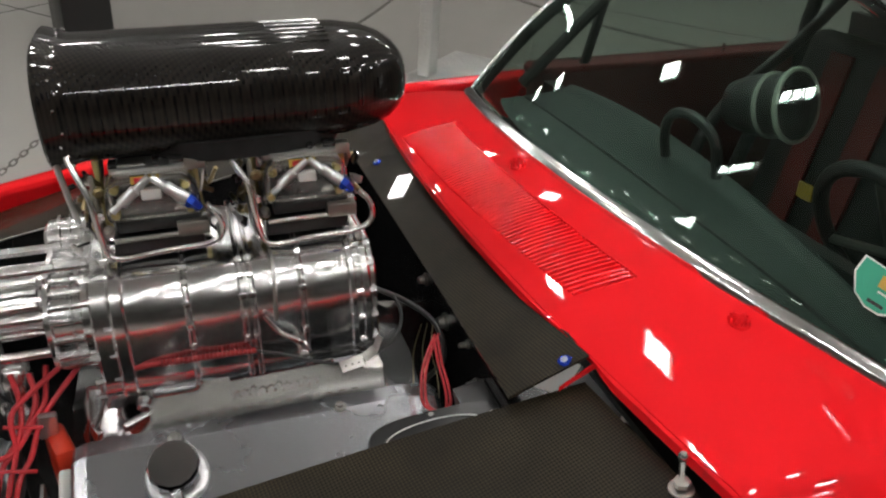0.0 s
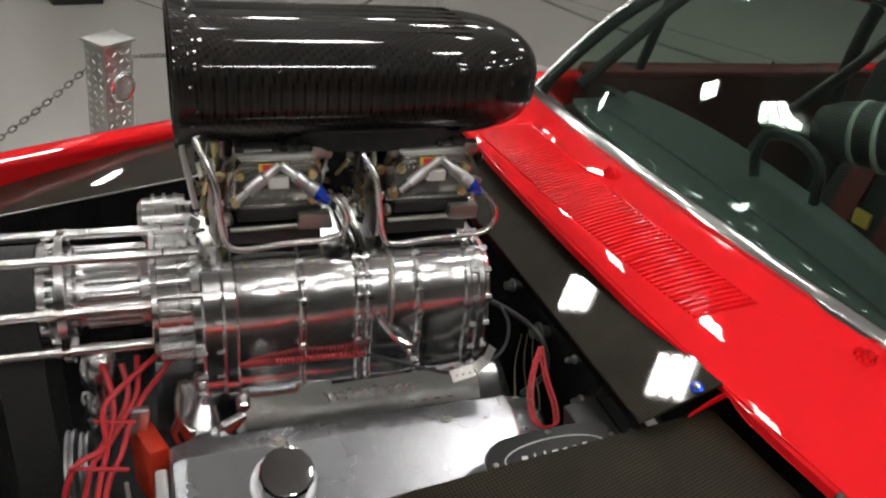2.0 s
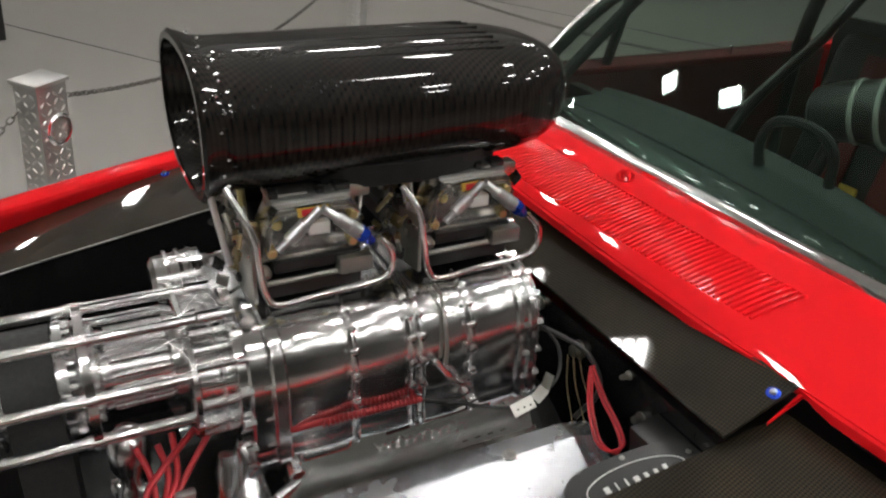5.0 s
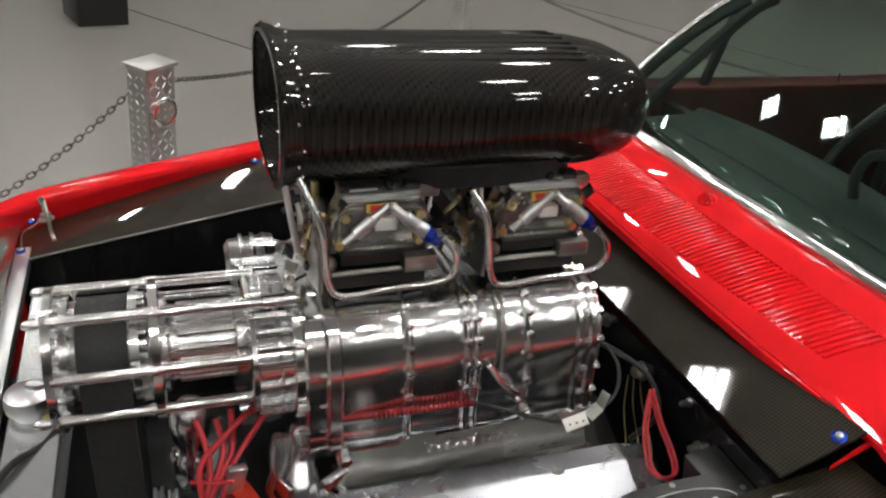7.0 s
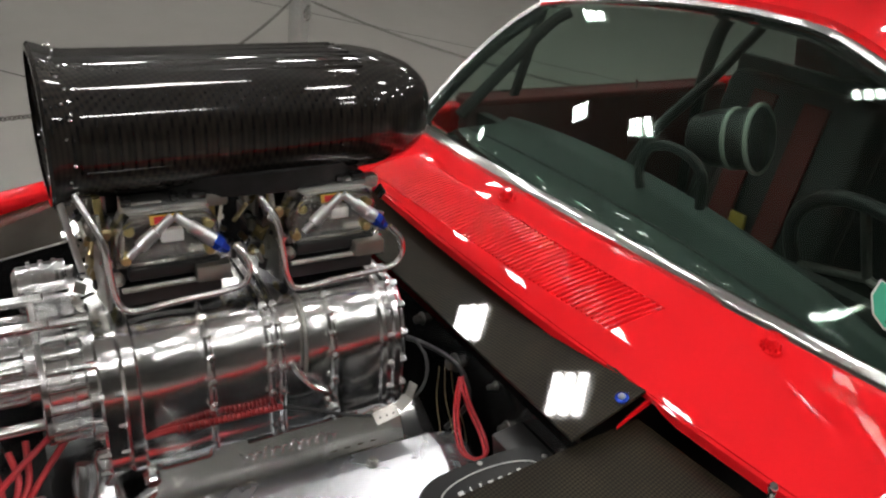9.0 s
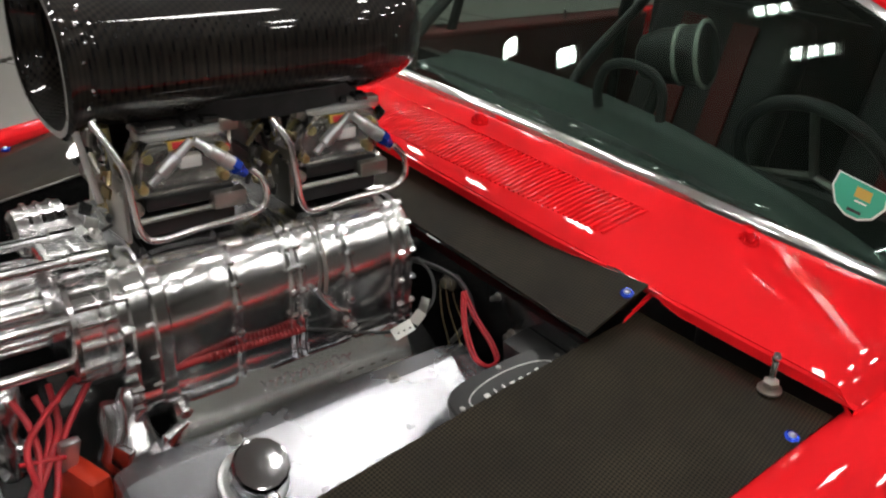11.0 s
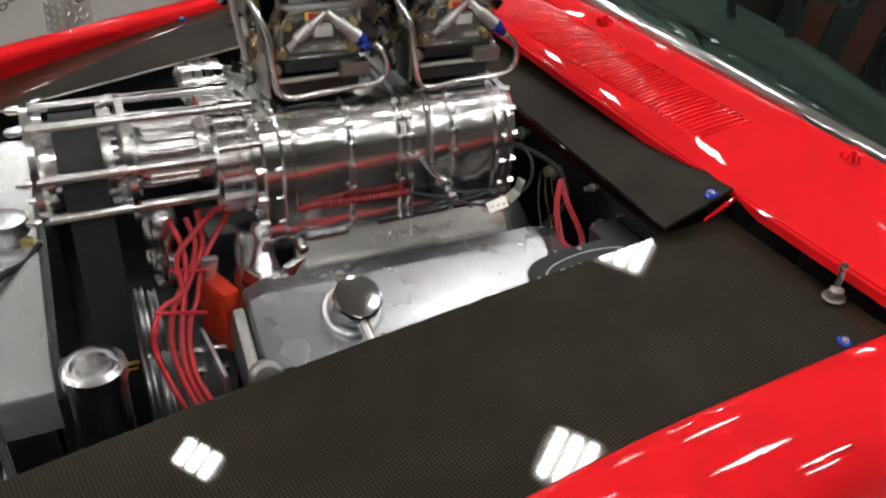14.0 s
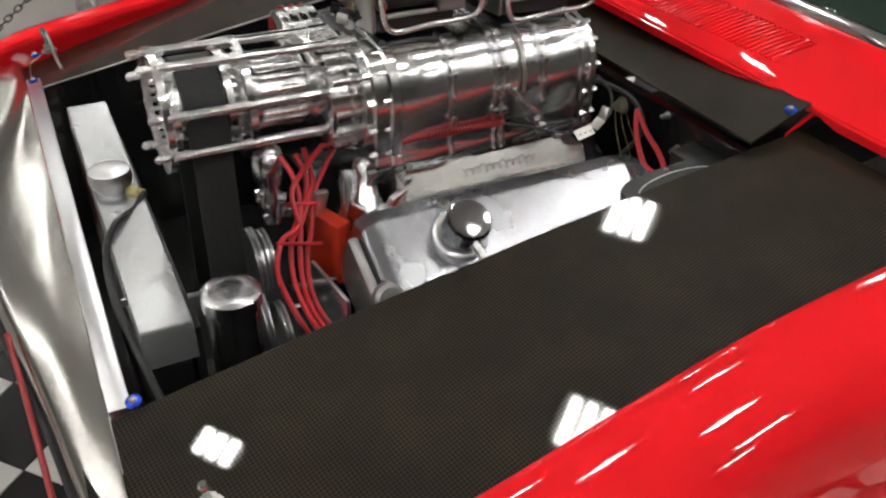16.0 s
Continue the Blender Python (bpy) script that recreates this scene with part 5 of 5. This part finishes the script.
        rod(bm, (-0.47, -0.20, z), (-0.40, -0.20, z - 0.004), 0.006, 10)
        part("bracket_rod", bm, CHROME, car)
    part("side_plate", boxes(((-0.425, -0.245, 0.72), (0.006, 0.12, 0.14), (0, 0, 6)), bevel=0.001), BRUSHED, car)
    # master cylinder cover with an oval emblem
    tilt = pose(0.125, -0.372, 0.897, 6, -9, -6)
    outline = []
    for i in range(40):
        t = 2 * math.pi * i / 40
        c, s = math.cos(t), math.sin(t)
        outline.append((0.098 * math.copysign(abs(c) ** 0.6, c), 0.046 * math.copysign(abs(s) ** 0.6, s)))
    bm = bmesh.new()
    loft(bm, [[tilt @ Vector((x * k, y * k, z)) for x, y in outline] for z, k in ((-0.05, 0.95), (-0.004, 1.0), (0.0, 0.97))])
    bmesh.ops.recalc_face_normals(bm, faces=bm.faces)
    mc = part("brake_reservoir", bm, BLACK, car, "black brake fluid reservoir with a white oval emblem")
    bm = bmesh.new()
    tube(bm, [tilt @ Vector((0.072 * math.cos(t), 0.026 * math.sin(t), 0.0012)) for t in span(0, 2 * math.pi, 37)], 0.0008, 6, 1)
    part("emblem_ring", bm, WHITE, mc)
    for k, (w, h) in enumerate(((0.016, 0.014), (0.004, 0.018), (0.005, 0.020), (0.016, 0.014), (0.012, 0.014), (0.012, 0.014), (0.012, 0.020))):
        bm = bmesh.new()
        box(bm, (0, 0, 0), (w * 0.50, h * 0.72, 0.0012), 0.0004)
        o = part("emblem_bar", bm, WHITE, mc)
        o.matrix_local = tilt @ pose(-0.044 + 0.0145 * k, 0.0, 0.0008)
    for x, y in ((-0.085, 0.0), (0.085, 0.012), (0.0, 0.038), (0.03, -0.036)):
        bm = bmesh.new()
        q = tilt @ Vector((x, y, -0.001))
        lathe(bm, q, q + Vector((0, 0, 0.01)), [(0, 0.004), (0.002, 0.004), (0.003, 0.002)], 10)
        part("cover_screw", bm, STEEL, mc)


def wiring():
    bundles = [
        [(-0.450, -0.120, 0.946), (-0.440, -0.144, 0.923), (-0.439, -0.169, 0.894), (-0.452, -0.193, 0.864), (-0.486, -0.217, 0.860), (-0.502, -0.241, 0.823), (-0.493, -0.266, 0.778), (-0.478, -0.295, 0.740)],
        [(-0.425, -0.120, 0.944), (-0.419, -0.144, 0.913), (-0.434, -0.169, 0.883), (-0.458, -0.193, 0.861), (-0.473, -0.217, 0.837), (-0.479, -0.241, 0.806), (-0.474, -0.266, 0.772), (-0.462, -0.295, 0.738)],
        [(-0.365, -0.100, 0.950), (-0.425, -0.144, 0.924), (-0.450, -0.169, 0.906), (-0.449, -0.193, 0.863), (-0.459, -0.217, 0.833), (-0.466, -0.241, 0.802), (-0.464, -0.266, 0.769), (-0.452, -0.295, 0.738)],
        [(-0.348, -0.100, 0.945), (-0.401, -0.144, 0.900), (-0.419, -0.169, 0.880), (-0.432, -0.193, 0.849), (-0.448, -0.217, 0.830), (-0.456, -0.241, 0.800), (-0.454, -0.266, 0.766), (-0.442, -0.295, 0.742)],
        [(-0.405, -0.100, 0.940), (-0.408, -0.140, 0.908), (-0.424, -0.165, 0.890), (-0.445, -0.188, 0.866), (-0.468, -0.205, 0.850)],
    ]
    harness = thing_part("ignition_wires")
    for w in bundles:
        bm = bmesh.new()
        tube(bm, w, 0.0042, 10, 6)
        part("wire", bm, WIRE_RED, harness)
    for a, b in (((-0.494, -0.222, 0.862), (-0.424, -0.214, 0.838)), ((-0.462, -0.176, 0.896), (-0.412, -0.172, 0.882))):
        bm = bmesh.new()
        rod(bm, a, b, 0.003, 8)
        part("wire_separator", bm, WIRE_RED, harness)
    loops = thing_part("firewall_wires")
    for dx in (0.0, 0.006):
        bm = bmesh.new()
        tube(bm, [(0.180 + dx, -0.185, 0.935), (0.160 + dx, -0.210, 0.922), (0.142 + dx, -0.240, 0.905), (0.132 + dx, -0.275, 0.882), (0.142 + dx * 0.5, -0.290, 0.872), (0.160, -0.292, 0.870 - dx), (0.174 - dx, -0.286, 0.874),
                  (0.178 - dx, -0.262, 0.890), (0.178 - dx, -0.230, 0.908), (0.182 - dx, -0.190, 0.935)], 0.0022, 8, 6)
        part("wire", bm, WIRE_RED, loops)
    for k in range(3):
        bm = bmesh.new()
        tube(bm, [(0.17 + 0.01 * k, -0.14, 0.93), (0.145 + 0.015 * k, -0.18, 0.905), (0.135 + 0.02 * k, -0.215, 0.87), (0.128 + 0.022 * k, -0.235, 0.845), (0.15 + 0.012 * k, -0.24, 0.82)], 0.0006, 6, 6)
        part("thin_wire", bm, BRONZE, loops)
    # firewall fittings
    for p, r in (((0.224, -0.10, 0.90), 0.016), ((0.224, -0.26, 0.88), 0.010), ((0.224, -0.22, 0.93), 0.007), ((0.224, 0.02, 0.92), 0.012)):
        bm = bmesh.new()
        lathe(bm, (p[0] + 0.004, p[1], p[2]), (p[0] - 0.03, p[1], p[2]), [(0, r), (0.006, r), (0.008, r * 0.7), (0.018, r * 0.6), (0.02, r * 0.3)], 14)
        part("firewall_fitting", bm, STEEL, car)
    bm = bmesh.new()
    tube(bm, [(0.11, -0.06, 0.965), (0.15, -0.12, 0.965), (0.185, -0.17, 0.945), (0.19, -0.20, 0.90), (0.16, -0.19, 0.85)], 0.0042, 10, 6)
    part("black_hose", bm, BLACK, car)
    bm = bmesh.new()
    box(bm, (0.205, -0.335, 0.875), (0.05, 0.09, 0.07), 0.003, (0, -10, 0))
    part("reservoir_mount", bm, BLACK, car)


def thing_part(name):
    """An empty part of the car that gathers like pieces."""
    o = new(name)
    o.empty_display_size = 0.02
    o.parent = car
    return o


def radiator():
    bm = bmesh.new()
    loft(bm, [[(x, 0.43, z), (x, -0.19, z - 0.026), (x, -0.268, z - 0.036), (x, -0.273, z - 0.046), (x, -0.273, z - 0.10), (x, 0.43, z - 0.06)] for x, z in ((-0.707, 0.838), (-0.705, 0.841), (-0.636, 0.841), (-0.634, 0.838))])
    bmesh.ops.recalc_face_normals(bm, faces=bm.faces)
    r = part("radiator", bm, TANK, car, "brushed aluminium radiator tank", 30)
    part("core", boxes(((-0.676, 0.11, 0.60), (0.062, 0.76, 0.36))), BLACK, r)
    part("tank_seam", boxes(((-0.676, -0.192, 0.806), (0.078, 0.006, 0.010), (-8, 0, 0))), BRUSHED, r)
    bm = bmesh.new()
    c = Vector((-0.676, 0.100, 0.821))
    lathe(bm, c, c + Vector((0, 0, 1)), [(0, 0.026), (0.016, 0.026), (0.018, 0.034), (0.030, 0.036), (0.042, 0.033), (0.048, 0.020), (0.049, 0.006)], 28)
    part("radiator_cap", bm, BRUSHED, r, "dull pressed radiator cap")
    bm = bmesh.new()
    lathe(bm, c + Vector((0.02, -0.02, 0.010)), c + Vector((0.05, -0.04, 0.006)), [(0, 0.008), (0.018, 0.008), (0.020, 0.006), (0.03, 0.006)], 12)
    part("brass_nipple", bm, GOLD, r)
    bm = bmesh.new()
    tube(bm, [c + Vector((0.044, -0.036, 0.008)), (-0.655, 0.03, 0.82), (-0.690, -0.02, 0.832), (-0.715, -0.08, 0.82), (-0.722, -0.17, 0.80), (-0.712, -0.27, 0.775), (-0.700, -0.34, 0.74)], 0.0055, 8, 8)
    part("overflow_hose", bm, RUBBER, r)
    bm = bmesh.new()
    lathe(bm, (-0.582, -0.291, 0.606), (-0.582, -0.291, 0.9), [(0, 0.037), (0.225, 0.037), (0.227, 0.041), (0.246, 0.041), (0.250, 0.036), (0.2505, 0.029), (0.244, 0.027), (0.2445, 0.022), (0.252, 0.020), (0.253, 0.006)], 36)
    part("coolant_tank", bm, CHROME_SOFT, car, "polished round catch tank", 35)
    part("grey_bracket", boxes(((-0.615, -0.16, 0.70), (0.035, 0.012, 0.13), (0, 0, 0)), bevel=0.002), CAST, car)
    part("shroud", boxes(((-0.632, 0.11, 0.62), (0.012, 0.76, 0.34))), BLACK, car)


air_scoop()
blower()
LINE_A = [(-0.140, -0.134, 1.184), (-0.127, -0.138, 1.168), (-0.124, -0.140, 1.142), (-0.143, -0.140, 1.127), (-0.212, -0.140, 1.123), (-0.265, -0.140, 1.119), (-0.282, -0.138, 1.132), (-0.288, -0.135, 1.169),
          (-0.291, -0.130, 1.206), (-0.301, -0.120, 1.235), (-0.313, -0.103, 1.262)]
LINE_B = [(0.078, -0.130, 1.177), (0.095, -0.132, 1.156), (0.095, -0.133, 1.128), (0.071, -0.134, 1.115), (0.002, -0.134, 1.112), (-0.052, -0.134, 1.108), (-0.069, -0.133, 1.122), (-0.076, -0.130, 1.162),
          (-0.081, -0.123, 1.205), (-0.098, -0.108, 1.235)]
carburettor(-0.213, -0.110, LINE_A, 0)
carburettor(0.004, -0.108, LINE_B, 0)
bm = bmesh.new()
tube(bm, [(-0.330, -0.095, 1.262), (-0.324, -0.098, 1.22), (-0.315, -0.103, 1.165)], 0.0042, 10, 4)
part("throttle_rod", bm, BRUSHED, car)
engine()
wiring()
radiator()
